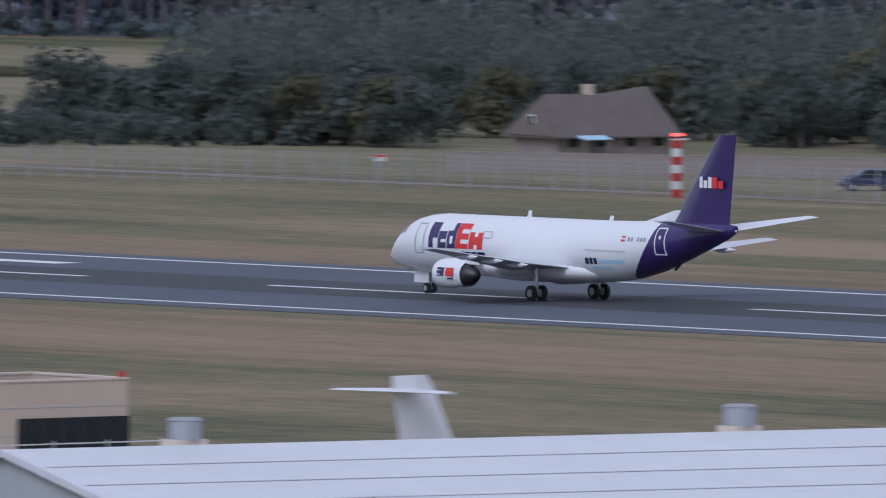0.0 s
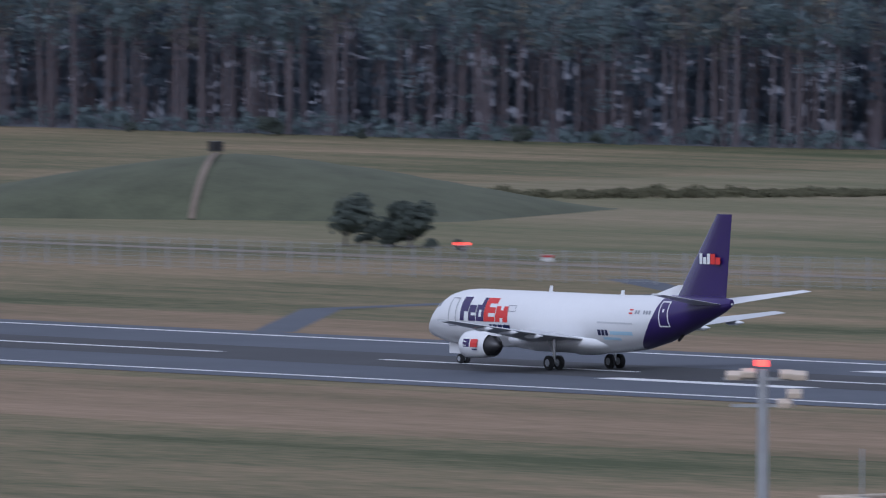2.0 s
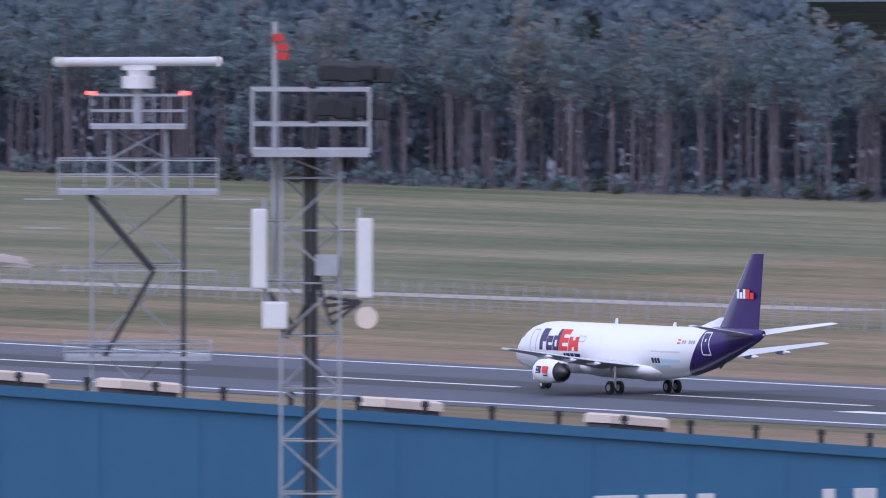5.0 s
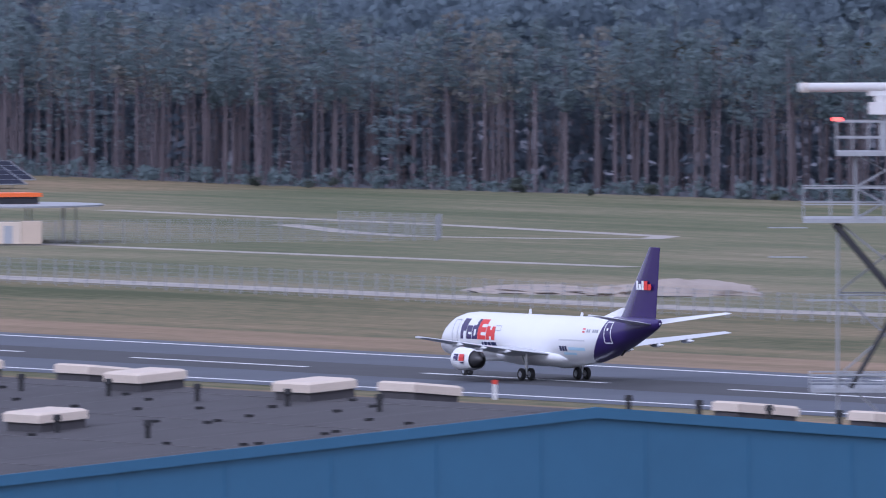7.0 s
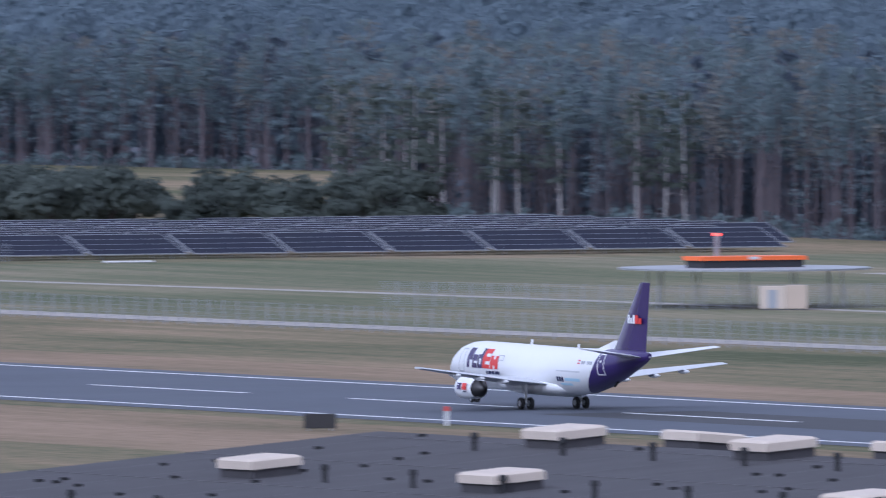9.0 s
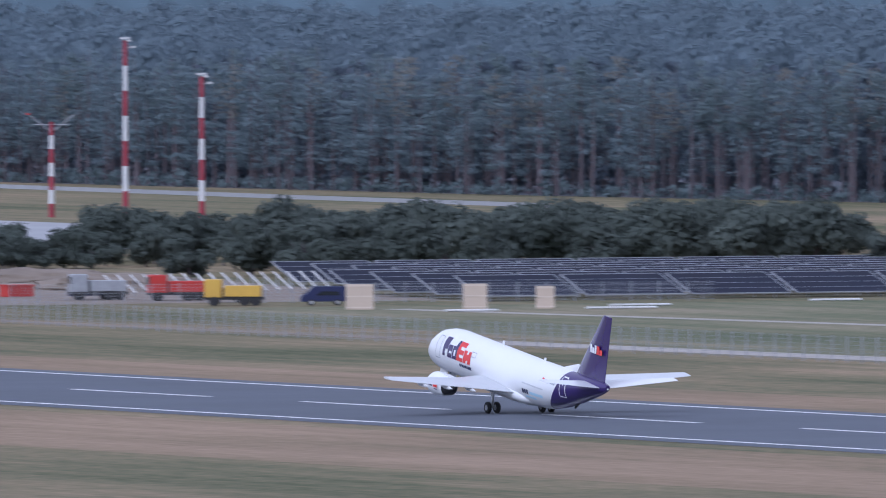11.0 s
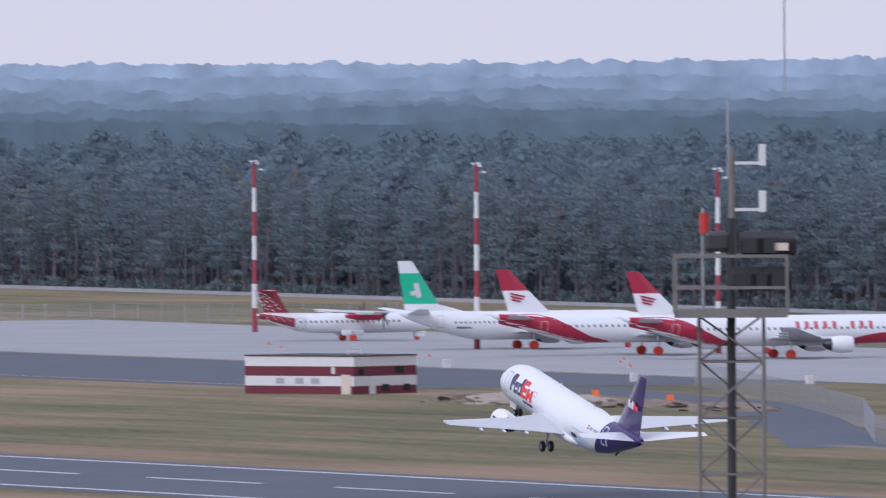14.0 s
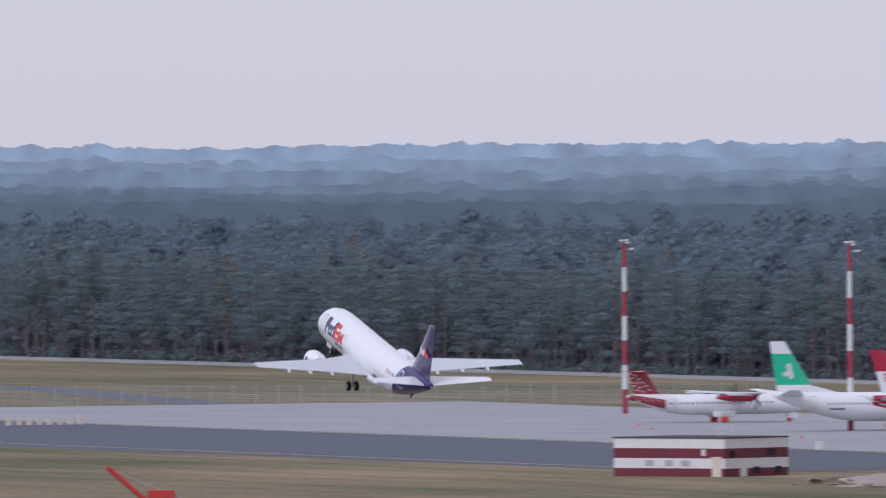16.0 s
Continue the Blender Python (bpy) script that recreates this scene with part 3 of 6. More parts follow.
WHITE_PURPLE = split_paint(mat("white_fuselage_purple_tail", (0.76, 0.76, 0.77), 0.28, var=0.03, scale=0.5, coat=0.3), (0.036, 0.019, 0.115), (18.2, 28.6, -0.215, 5.3))
M["white_purple"] = WHITE_PURPLE
FREIGHTER = dict(
    name="cargo_jet", nose=18.2, length=35.3, cone=12.4, half_width=1.88, half_height=2.0, axis=3.3, body_paint="white_purple",
    cockpit=(1.75, 0.26, 0.42, 0.42), paint=freighter_paint, extras=freighter_extras,
    wing=[(1.2, 12.4, 20.4, 2.15, 0.95), (5.0, 15.2, 20.3, 2.55, 0.55), (14.4, 20.6, 22.3, 3.75, 0.2)],
    tail=[(0.5, 31.2, 34.7, 4.95, 0.4), (6.35, 34.6, 36.0, 5.75, 0.15)],
    fin=[("dorsal_fillet", [(5.0, 24.8, 31.0, 0.30), (6.15, 29.2, 31.0, 0.22)], "white", "white dorsal fillet"),
         ("fin", [(4.9, 28.5, 34.6, 0.5), (6.0, 29.5, 34.7, 0.48), (11.15, 33.6, 35.3, 0.22)], "purple", "deep purple tail fin")],
    engine=dict(x=4.83, s=11.3, z=1.62, r=0.98, length=3.1, pylon=2.65, flat=True,
                decals=[(0.18, 0.42, -0.1, 0.45, "purple"), (0.46, 0.72, -0.1, 0.45, "orange"), (0.52, 0.72, -0.3, -0.2, "navy")]),
    gear=dict(track=2.62, r=0.51, top=2.3, nose_s=3.9, nose_r=0.34))
cargo_jet = jet(pose(RX, 967.4, 0.04), FREIGHTER, "white cargo jet with a deep purple tail taking off")


# ---- woods ----
def tuft_cloud(rng, centres, radii, count, size):
    """Small leaf clumps as loose triangles pairs inside ellipsoids: vertex and face arrays."""
    k = rng.integers(0, len(centres), count)
    d = rng.normal(size=(count, 3))
    d /= np.linalg.norm(d, axis=1)[:, None]
    p = centres[k] + d * radii[k] * (rng.random((count, 1)) ** 0.4)
    face = d + 0.38 * rng.normal(size=(count, 3)) + (0.0, 0.0, 0.25)
    face /= np.linalg.norm(face, axis=1)[:, None]
    u = np.cross(face, rng.normal(size=(count, 3)))
    u /= np.linalg.norm(u, axis=1)[:, None]
    v = np.cross(face, u)
    s = size * (0.6 + 0.8 * rng.random((count, 1)))
    verts = np.stack([p - u * s, p + v * s * 0.7, p + u * s, p - v * s * 0.7], 1).reshape(-1, 3)
    faces = np.arange(count * 4).reshape(-1, 4)
    return verts, faces


def pine_arrays(rng, h, tufts, size, low=0.55, spread=1.0):
    """A pine: tapered trunk with a few bare limbs, crown of needle clumps in the upper part."""
    r = 0.10 + 0.0055 * h
    ring = np.array([(math.cos(a), math.sin(a)) for a in np.arange(5) * math.tau / 5])
    lean = rng.normal(0, 0.25, 2)
    tv, tf = [], []
    for i, (f, k) in enumerate(((0, 1.0), (0.5, 0.75), (0.97, 0.2))):
        for q in ring:
            tv.append((q[0] * r * k + lean[0] * f, q[1] * r * k + lean[1] * f, h * f))
    for i in range(2):
        for j in range(5):
            tf.append((i * 5 + j, i * 5 + (j + 1) % 5, (i + 1) * 5 + (j + 1) % 5, (i + 1) * 5 + j))
    n = 12
    cz = h * (low + (0.97 - low) * (np.arange(n) + 0.5) / n)
    wide = spread * (0.6 + 1.9 * np.sin(np.linspace(0.5, 2.75, n)))
    ang = rng.random(n) * math.tau
    cen = np.stack([np.cos(ang) * wide * 0.6 + lean[0], np.sin(ang) * wide * 0.6 + lean[1], cz], 1)
    rad = np.stack([wide * 0.8, wide * 0.8, np.full(n, h * 0.035)], 1)
    cv, cf = tuft_cloud(rng, cen, rad, tufts, size)
    for i in range(4):
        z = h * (low - 0.18 + 0.07 * i)
        a = rng.random() * math.tau
        b = len(tv)
        e = np.array((math.cos(a), math.sin(a))) * (0.8 + rng.random())
        tv += [(lean[0] * 0.5, lean[1] * 0.5, z), (e[0], e[1], z + 0.3), (lean[0] * 0.5, lean[1] * 0.5, z + 0.12)]
        tf.append((b, b + 1, b + 2))
    return np.array(tv), tf, cv, cf


def tree_thing(name, h, seed, tufts, size, low, spread, bark, leaf, label):
    rng = np.random.default_rng(seed)
    tv, tf, cv, cf = pine_arrays(rng, h, tufts, size, low, spread)
    t = tagged(new(name), label, "tree", "trees at the wood's edge")
    o = mesh_of("trunk", tv.tolist(), tf, [bark])
    o.parent = t
    o = mesh_of("crown", cv.tolist(), cf.tolist(), [leaf])
    o.parent = t
    return t


EDGE = [(1265, 1330), (1199, 1495), (1177, 1580), (1168, 1706), (1160, 2005), (1149, 2075), (1162, 2240), (1185, 2325), (1310, 2420), (1335, 2600), (1312, 2745), (1297, 2989), (1303, 3480), (1330, 3900)]


def edge_points(step):
    """Points along the wood's edge with the way into the wood."""
    out = []
    for (x0, y0), (x1, y1) in zip(EDGE, EDGE[1:]):
        d = Vector((x1 - x0, y1 - y0, 0))
        n = Vector((d.y, -d.x, 0)).normalized()
        k = int(d.length / step)
        for i in range(k):
            p = Vector((x0, y0, 0)) + d * (i / k)
            out.append((p, n))
    return out


def woods():
    rng = np.random.default_rng(7)
    kinds = [tree_thing("pine_tree", h, 20 + i, 640, 0.25, low, 0.95, "bark", "pine", "tall pine with a bare pinkish trunk and dark crown")
             for i, (h, low) in enumerate(((19.5, 0.56), (21, 0.60), (20.5, 0.52), (21.5, 0.62), (18.5, 0.54)))]
    birch = tree_thing("birch_tree", 18, 40, 320, 0.40, 0.3, 1.1, "birchbark", "bush", "birch with a white trunk at the wood's edge")
    larch = tree_thing("larch_tree", 20.5, 43, 620, 0.26, 0.3, 0.9, "bark", "pine_warm", "tall larch turning brown at the wood's edge")
    leafy = tree_thing("aspen_tree", 18.5, 44, 800, 0.26, 0.16, 1.4, "bark", "mixedleaf", "full-crowned green tree at the wood's edge")
    used = set()
    pts = edge_points(8.4)
    for i, (p, n) in enumerate(pts[:285]):
        q = p + n * float(rng.uniform(0.0, 3.0)) + Vector(rng.uniform(-1.5, 1.5, 2).tolist() + [0])
        k = kinds[int(rng.integers(0, 5))]
        if 2170 < q.y < 2330 and q.x < 1200 and rng.random() < 0.55:
            k = birch
        elif rng.random() < 0.05:
            k = larch
        elif rng.random() < np.interp(q.y, [2400, 2900], [0.05, 0.85]):
            k = leafy
        m = pose(q.x, q.y, -0.1, 0, 0, float(rng.uniform(0, 360)))
        if k in used:
            copy_thing(k, m)
        else:
            k.matrix_basis = m
            used.add(k)
    bm = bmesh.new()
    fl = [Vector((x, y, 0.025)) for x, y in EDGE]
    for p0, p1 in zip(fl, fl[1:]):
        quad(bm, [p0 + Vector((1, 0, 0)), p1 + Vector((1, 0, 0)), p1 + Vector((420, 0, 0)), p0 + Vector((420, 0, 0))])
    tagged(part("wood_floor", bm, "floor"), "dark needle litter under the pines", "undergrowth", "", "structure")
    # the wood behind its edge, too dense to count
    V, F, I, base = [], [], [], 0
    protos = [pine_arrays(rng, h, 200, 0.32, 0.55, 1.15) for h in (19, 20.5, 22, 23, 21, 20)]
    # low bushy trees whose darker needles stand for shade deep in the wood
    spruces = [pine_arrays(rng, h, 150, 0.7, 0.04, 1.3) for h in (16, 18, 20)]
    mixed = [pine_arrays(rng, h, 280, 0.28, low, 1.45) for h, low in ((18, 0.24), (20, 0.30), (21.5, 0.34), (19, 0.2))]
    for row in range(7):
        for p, n in edge_points(3.6 if row < 3 else 4.6):
            q = p + n * float(2.5 + row * 4.2 + rng.uniform(-1.8, 1.8))
            leafy = rng.random() < np.interp(q.y, [2400, 2900], [0.06, 0.85])
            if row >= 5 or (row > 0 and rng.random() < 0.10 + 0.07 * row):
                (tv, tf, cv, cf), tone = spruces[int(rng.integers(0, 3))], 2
            elif leafy:
                (tv, tf, cv, cf), tone = mixed[int(rng.integers(0, 4))], int(rng.choice((4, 4, 4, 1)))
            else:
                (tv, tf, cv, cf), tone = protos[int(rng.integers(0, 6))], int(rng.choice((1, 1, 1, 3)))
            a = rng.uniform(0, math.tau)
            s = rng.uniform(0.74, 1.06)
            c, sn = math.cos(a) * s, math.sin(a) * s
            R2 = np.array(((c, sn, 0), (-sn, c, 0), (0, 0, s)))
            o = np.array((q.x + rng.uniform(-1, 1), q.y + rng.uniform(-1.5, 1.5), -0.1))
            V.append(tv @ R2 + o)
            F += [tuple(v + base for v in f) for f in tf]
            I += [0] * len(tf)
            base += len(tv)
            V.append(cv @ R2 + o)
            F += (cf + base).tolist()
            I += [tone] * len(cf)
            base += len(cv)
    for p, n in edge_points(1.9):
        q = p + n * float(rng.uniform(-1.0, 6.0))
        k = 4
        cen = np.stack([rng.uniform(-1.6, 1.6, k), rng.uniform(-1.6, 1.6, k), rng.uniform(0.1, 1.6, k)], 1) * rng.uniform(0.4, 1.5)
        cv, cf = tuft_cloud(rng, cen, np.full((k, 3), 0.8), 34, 0.36)
        V.append(cv + np.array((q.x, q.y, 0.1)))
        F += (cf + base).tolist()
        I += [1] * len(cf)
        base += len(cv)
    ob = mesh_of("pine_wood", np.concatenate(V).tolist(), F, ["bark", "pine", "shade_needles", "pine_warm", "mixedleaf"], I)
    tagged(ob, "dense dark pine wood behind the airfield", "forest", "", "stuff")
    # the canopy that rolls away to the distance
    V, F, base = [], [], 0
    clumps = []
    for i in range(5):
        n = 5
        cen = np.stack([rng.uniform(-1.6, 1.6, n), rng.uniform(-1.6, 1.6, n), rng.uniform(-2.5, 2.0, n)], 1)
        clumps.append(tuft_cloud(rng, cen, np.full((n, 3), 2.2), 70, 0.62))
    count = 0
    while count < 7000:
        d = 2450 + 1780 * rng.random() ** 1.15
        a = radians(rng.uniform(18.5, 33))
        x, y = 60 + d * math.sin(a), 120 + d * math.cos(a)
        if x < np.interp(y, [2300, 2420, 2600, 2745, 2989, 3480, 3900, 5200], [1240, 1370, 1395, 1370, 1355, 1360, 1385, 1400]):
            continue
        h = 19.0 + 4.5 * noise.noise((x * 0.004, y * 0.004, 0)) + rng.uniform(-1.8, 2.2) + max(0.0, (d - 3900) * 0.0035)
        cv, cf = clumps[int(rng.integers(0, 5))]
        s = rng.uniform(0.9, 1.5)
        V.append(cv * s + np.array((x, y, h - 2.0)))
        F += (cf + base).tolist()
        base += len(cv)
        count += 1
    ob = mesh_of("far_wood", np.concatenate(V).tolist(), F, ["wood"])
    tagged(ob, "endless dark mixed wood rolling to the horizon", "forest", "", "stuff")
    # forest floor under the canopy
    bm = bmesh.new()
    quad(bm, [(1420, 2450, 13), (5200, 2450, 13), (5200, 5600, 15), (1420, 5600, 15)])
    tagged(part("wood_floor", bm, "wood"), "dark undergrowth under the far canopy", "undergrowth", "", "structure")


woods()


# far ridges beyond the wood, glowing in painted haze that pales with distance
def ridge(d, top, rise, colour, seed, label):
    m = mat("hazed_ridge_glow", (0.02, 0.02, 0.02), 1.0, var=0.1, scale=0.01, glow=(*colour, 1.0))
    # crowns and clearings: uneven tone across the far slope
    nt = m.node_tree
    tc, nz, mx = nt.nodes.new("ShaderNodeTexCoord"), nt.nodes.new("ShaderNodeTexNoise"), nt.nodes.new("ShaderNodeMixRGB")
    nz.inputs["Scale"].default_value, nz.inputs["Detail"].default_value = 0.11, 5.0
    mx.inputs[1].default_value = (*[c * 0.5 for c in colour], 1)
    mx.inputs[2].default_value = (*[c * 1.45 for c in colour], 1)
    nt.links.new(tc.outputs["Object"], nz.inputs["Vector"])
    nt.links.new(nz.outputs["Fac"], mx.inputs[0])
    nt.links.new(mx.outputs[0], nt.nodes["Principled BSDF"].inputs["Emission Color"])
    M["ridge"] = m
    bm = bmesh.new()
    rows = []
    for i in range(2300):
        a = radians(14 + 24 * i / 2299)
        z = top + rise * noise.fractal((i * 0.006, seed, 0), 0.8, 2.0, 4) + 2.2 * abs(noise.noise((i * 0.10, seed, 3))) + 1.4 * abs(noise.noise((i * 0.33, seed, 7)))
        rows.append([(90 + (d + k) * math.sin(a), 200 + (d + k) * math.cos(a), zz) for k, zz in ((0, 0.0), (0, z), (40, z - 1.5), (40, 0.0))])
    loft(bm, rows, close=False, caps=False)
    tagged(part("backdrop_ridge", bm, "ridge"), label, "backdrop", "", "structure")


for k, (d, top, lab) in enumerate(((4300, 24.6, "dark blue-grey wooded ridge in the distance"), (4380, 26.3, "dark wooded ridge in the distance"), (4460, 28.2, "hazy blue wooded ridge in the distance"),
                                   (4560, 30.4, "hazy blue wooded slope in the distance"), (4700, 33.2, "paler hazy blue wooded ridge in the distance"), (4850, 36.4, "palest haze-blue wooded ridge along the horizon"))):
    # each farther ridge glows paler and bluer, standing for thicker air
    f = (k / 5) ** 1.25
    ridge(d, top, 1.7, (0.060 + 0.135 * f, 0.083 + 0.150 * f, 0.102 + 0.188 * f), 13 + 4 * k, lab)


# ---- hangar with blue walls and a felt roof ----
HX, HY0, HY1, HZ = 489.0, 850.0, 959.0, 17.0
SL = 0.084
XL, XR = 395.0, 568.0


def roof_z(x):
    return HZ - (SL if x < HX else 0.0767) * abs(x - HX)


hangar = thing("hangar", pose(0, 0, 0), "large hangar with blue sheet walls and dark felt roof", "hangar")
for y in (HY0, HY1):
    bm = bmesh.new()
    f = 1 if y == HY0 else -1
    loft(bm, [[(XL, yy, 0), (XR, yy, 0), (XR, yy, roof_z(XR) - 0.1), (HX, yy, HZ - 0.1), (XL, yy, roof_z(XL) - 0.1)] for yy in (y, y + 0.4 * f)])
    part("gable_wall", bm, "bluewall", hangar, "blue profiled sheet gable wall")
for x, yy in ((XL, 0), (XR, 0)):
    boxed("side_wall", (0.4, HY1 - HY0 - 1, roof_z(x) - 0.1), (x + (0.2 if x == XL else -0.2), (HY0 + HY1) / 2, (roof_z(x) - 0.1) / 2), "bluewall", hangar)
for x0, x1 in ((XL, HX), (HX, XR)):
    bm = bmesh.new()
    loft(bm, [[(x0, y, roof_z(x0)), (x1, y, roof_z(x1)), (x1, y, roof_z(x1) - 0.25), (x0, y, roof_z(x0) - 0.25)] for y in (HY0 - 0.1, HY1 + 0.1)])
    part("roof_slope", bm, "roofdark", hangar, "dark bitumen felt roof")
    bm = bmesh.new()
    loft(bm, [[(x0, y, roof_z(x0) + 0.15), (x1, y, roof_z(x1) + 0.15), (x1, y, roof_z(x1) - 0.4), (x0, y, roof_z(x0) - 0.4)] for y in (HY0 - 0.22, HY0 - 0.10)])
    part("verge_trim", bm, "bluewall", hangar, "blue metal verge trim")
# upright joints of the wall sheeting
for i in range(29):
    x = XL + 6 * i + 1
    if x < XR:
        boxed("sheet_joint", (0.12, 0.05, roof_z(x) - 1.0), (x, HY0 - 0.024, (roof_z(x) - 1.0) / 2 + 0.3), "bluewall", hangar)


def on_roof(x, y):
    return Vector((x, y, roof_z(x)))


def roof_light(x, y, w, l):
    """A raised cream rooflight box with a sloped cap."""
    t = thing("roof_light", pose(x, y, roof_z(x), 0, math.degrees(-math.atan(SL if x < HX else -SL))), "cream weathered rooflight box on the dark roof", "rooflight", "rooflights on the hangar")
    boxed("kerb", (w, l, 0.5), (0, 0, 0.22), "roofdark", t)
    bm = bmesh.new()
    loft(bm, [[(sx * (w / 2 + k), sy * (l / 2 + k), z) for sx, sy in ((-1, -1), (1, -1), (1, 1), (-1, 1))] for z, k in ((0.45, 0.12), (0.86, 0.12), (0.97, -0.06))])
    part("cap", bm, "cream", t, "cream cap")
    return t


def roof_vent(x, y):
    t = thing("roof_vent", pose(x, y, roof_z(x)), "small dark roof vent pipe with a cowl", "vent", "vents on the hangar")
    rodded("pipe", (0, 0, -0.1), (0, 0, 0.7), 0.14, "black", t)
    rodded("cowl", (0, 0, 0.62), (0, 0, 0.9), 0.24, "black", t, r2=0.18)
    return t


for x, ys in ((487.6, (936, 914, 894, 876)), (496.5, (938, 916, 881)), (472, (939, 913, 876)), (455.5, (940, 914, 879))):
    for y in ys:
        roof_light(x, y, 2.6, 3.6)
for x in (503, 511, 527, 541):
    roof_light(x, 858, 3.4, 2.4)
for x, y0, n in ((484.3, 863.5, 9), (471.0, 863.5, 8), (458.0, 865.5, 8), (446.0, 868, 7)):
    for i in range(n):
        roof_vent(x, y0 + 9.5 * i)
for i in range(15):
    roof_vent(493 + 4.1 * i, 853.5)
rng_d = np.random.default_rng(5)
bm = bmesh.new()
for i in range(150):
    x, y = float(rng_d.uniform(430, 488)), float(rng_d.uniform(HY0 + 2, HY1 - 2))
    box(bm, (0.35, 0.3, 0.16), (x, y, roof_z(x) + 0.06))
clamp = part("wire_clamp", bm, "black", hangar, "small dark lightning-wire clamps")
clamp["kind"] = "stuff"
# lapped seams of the felt
for i in range(11):
    x = XL + 9 * i + 2
    bm = bmesh.new()
    box(bm, (0.14, HY1 - HY0, 0.03), (x, (HY0 + HY1) / 2, roof_z(x) + 0.012))
    part("felt_seam", bm, "seam", hangar)
for i in range(15):
    y = HY0 + 7.2 * i + 3
    bm = bmesh.new()
    loft(bm, [[(XL, y + k, roof_z(XL) + 0.02), (HX, y + k, HZ + 0.02)] for k in (0, 0.12)], close=False, caps=False)
    part("felt_seam", bm, "seam", hangar)

# white wall lettering that names the firm: plain blocks
for x0, w, z0, z1 in ((534.0, 2.6, 7.0, 10.2), (537.2, 2.4, 7.0, 10.2), (540.4, 1.0, 7.0, 10.2), (542.0, 2.2, 7.0, 9.6), (548.2, 5.2, 6.9, 10.3), (554.4, 2.9, 6.9, 10.3), (558.0, 4.1, 6.8, 10.6)):
    boxed("letter_block", (w, 0.14, z1 - z0), (x0 + w / 2, HY0 - 0.10, (z0 + z1) / 2 - 0.1), "mastwhite", hangar, "white block of wall lettering", 0.05)
for x0, w, z0, z1 in ((548.9, 1.2, 8.3, 10.31), (551.5, 1.2, 8.3, 10.31), (550.2, 1.2, 6.89, 8.0), (555.3, 1.2, 8.6, 9.6), (555.4, 1.0, 6.89, 7.9), (559.0, 2.1, 7.6, 9.8)):
    boxed("letter_gap", (w, 0.16, z1 - z0), (x0 + w / 2, HY0 - 0.10, (z0 + z1) / 2 - 0.1), "bluewall", hangar)
t = thing("roof_beacon_box", pose(564.2, 853, roof_z(564.2)), "yellow equipment box on the hangar roof edge", "box")
boxed("case", (1.6, 1.1, 0.75), (0, 0, 0.78), "yellow", t, bevel=0.06)
boxed("stand", (1.0, 0.7, 0.5), (0, 0, 0.2), "galv", t)
for x, y in ((552.5, 852), (557, 852), (560.5, 853.5), (562.4, 852.5)):
    roof_vent(x, y)

# ---- low white-roofed hall, beige control building and their neighbours ----
hall = thing("white_roofed_hall", pose(0, 0, 0), "low hall with a white membrane roof and grey gable", "hall")
a0, a1 = Vector((487.8, 634.0, 0)), Vector((566.8, 622.8, 0))
axis = (a1 - a0).normalized()
nrm = Vector((-axis.y, axis.x, 0))
if nrm.y > 0:
    nrm = -nrm
RZ, EZ, WID = 11.0, 5.2, 30.0


def hall_pt(u, v, z):
    p = a0 + axis * u + nrm * v
    return (p.x, p.y, z)


rise = 0.0
bm = bmesh.new()
loft(bm, [[hall_pt(u, WID, EZ + rise * u), hall_pt(u, 0, RZ + rise * u), hall_pt(u, -WID, EZ + rise * u), hall_pt(u, -WID, EZ - 0.3 + rise * u), hall_pt(u, 0, RZ - 0.3 + rise * u), hall_pt(u, WID, EZ - 0.3 + rise * u)] for u in (-0.4, 75)])
part("roof", bm, "whiteroof", hall, "white roof membrane")
bm = bmesh.new()
loft(bm, [[hall_pt(u, WID - .2, 0), hall_pt(u, WID - .2, EZ - 0.3), hall_pt(u, 0, RZ - 0.3), hall_pt(u, -WID + .2, EZ - 0.3), hall_pt(u, -WID + .2, 0)] for u in (0, 0.4)])
part("gable_wall", bm, "greygable", hall, "light grey sheet gable")
for v in (WID - 0.4, -WID + 0.4):
    bm = bmesh.new()
    loft(bm, [[hall_pt(u, v - .2, 0), hall_pt(u, v + .2, 0), hall_pt(u, v + .2, EZ - 0.3), hall_pt(u, v - .2, EZ - 0.3)] for u in (0.4, 75)])
    part("side_wall", bm, "greygable", hall)
for k in range(1, 9):
    bm = bmesh.new()
    loft(bm, [[hall_pt(u, k * 3.2, RZ - (RZ - EZ) * k * 3.2 / WID + 0.02 + rise * u), hall_pt(u, k * 3.2 + 0.10, RZ - (RZ - EZ) * (k * 3.2 + .10) / WID + 0.02 + rise * u)] for u in (0, 75)], close=False, caps=False)
    part("membrane_seam", bm, "greyline", hall)
for p in ((496.8, 633.6, 10.75), (523.9, 629.8, 10.75)):
    t = thing("roof_ventilator", pose(*p), "round galvanised roof ventilator on a pale kerb", "ventilator", "ventilators on the white roof")
    boxed("kerb", (1.5, 1.2, 0.7), (0, 0, 0.1), "cream", t)
    rodded("drum", (0, 0, 0.4), (0, 0, 1.25), 0.72, "galv", t, seg=16)
    rodded("cap", (0, 0, 1.25), (0, 0, 1.36), 0.78, "galv", t, r2=0.6, seg=16)

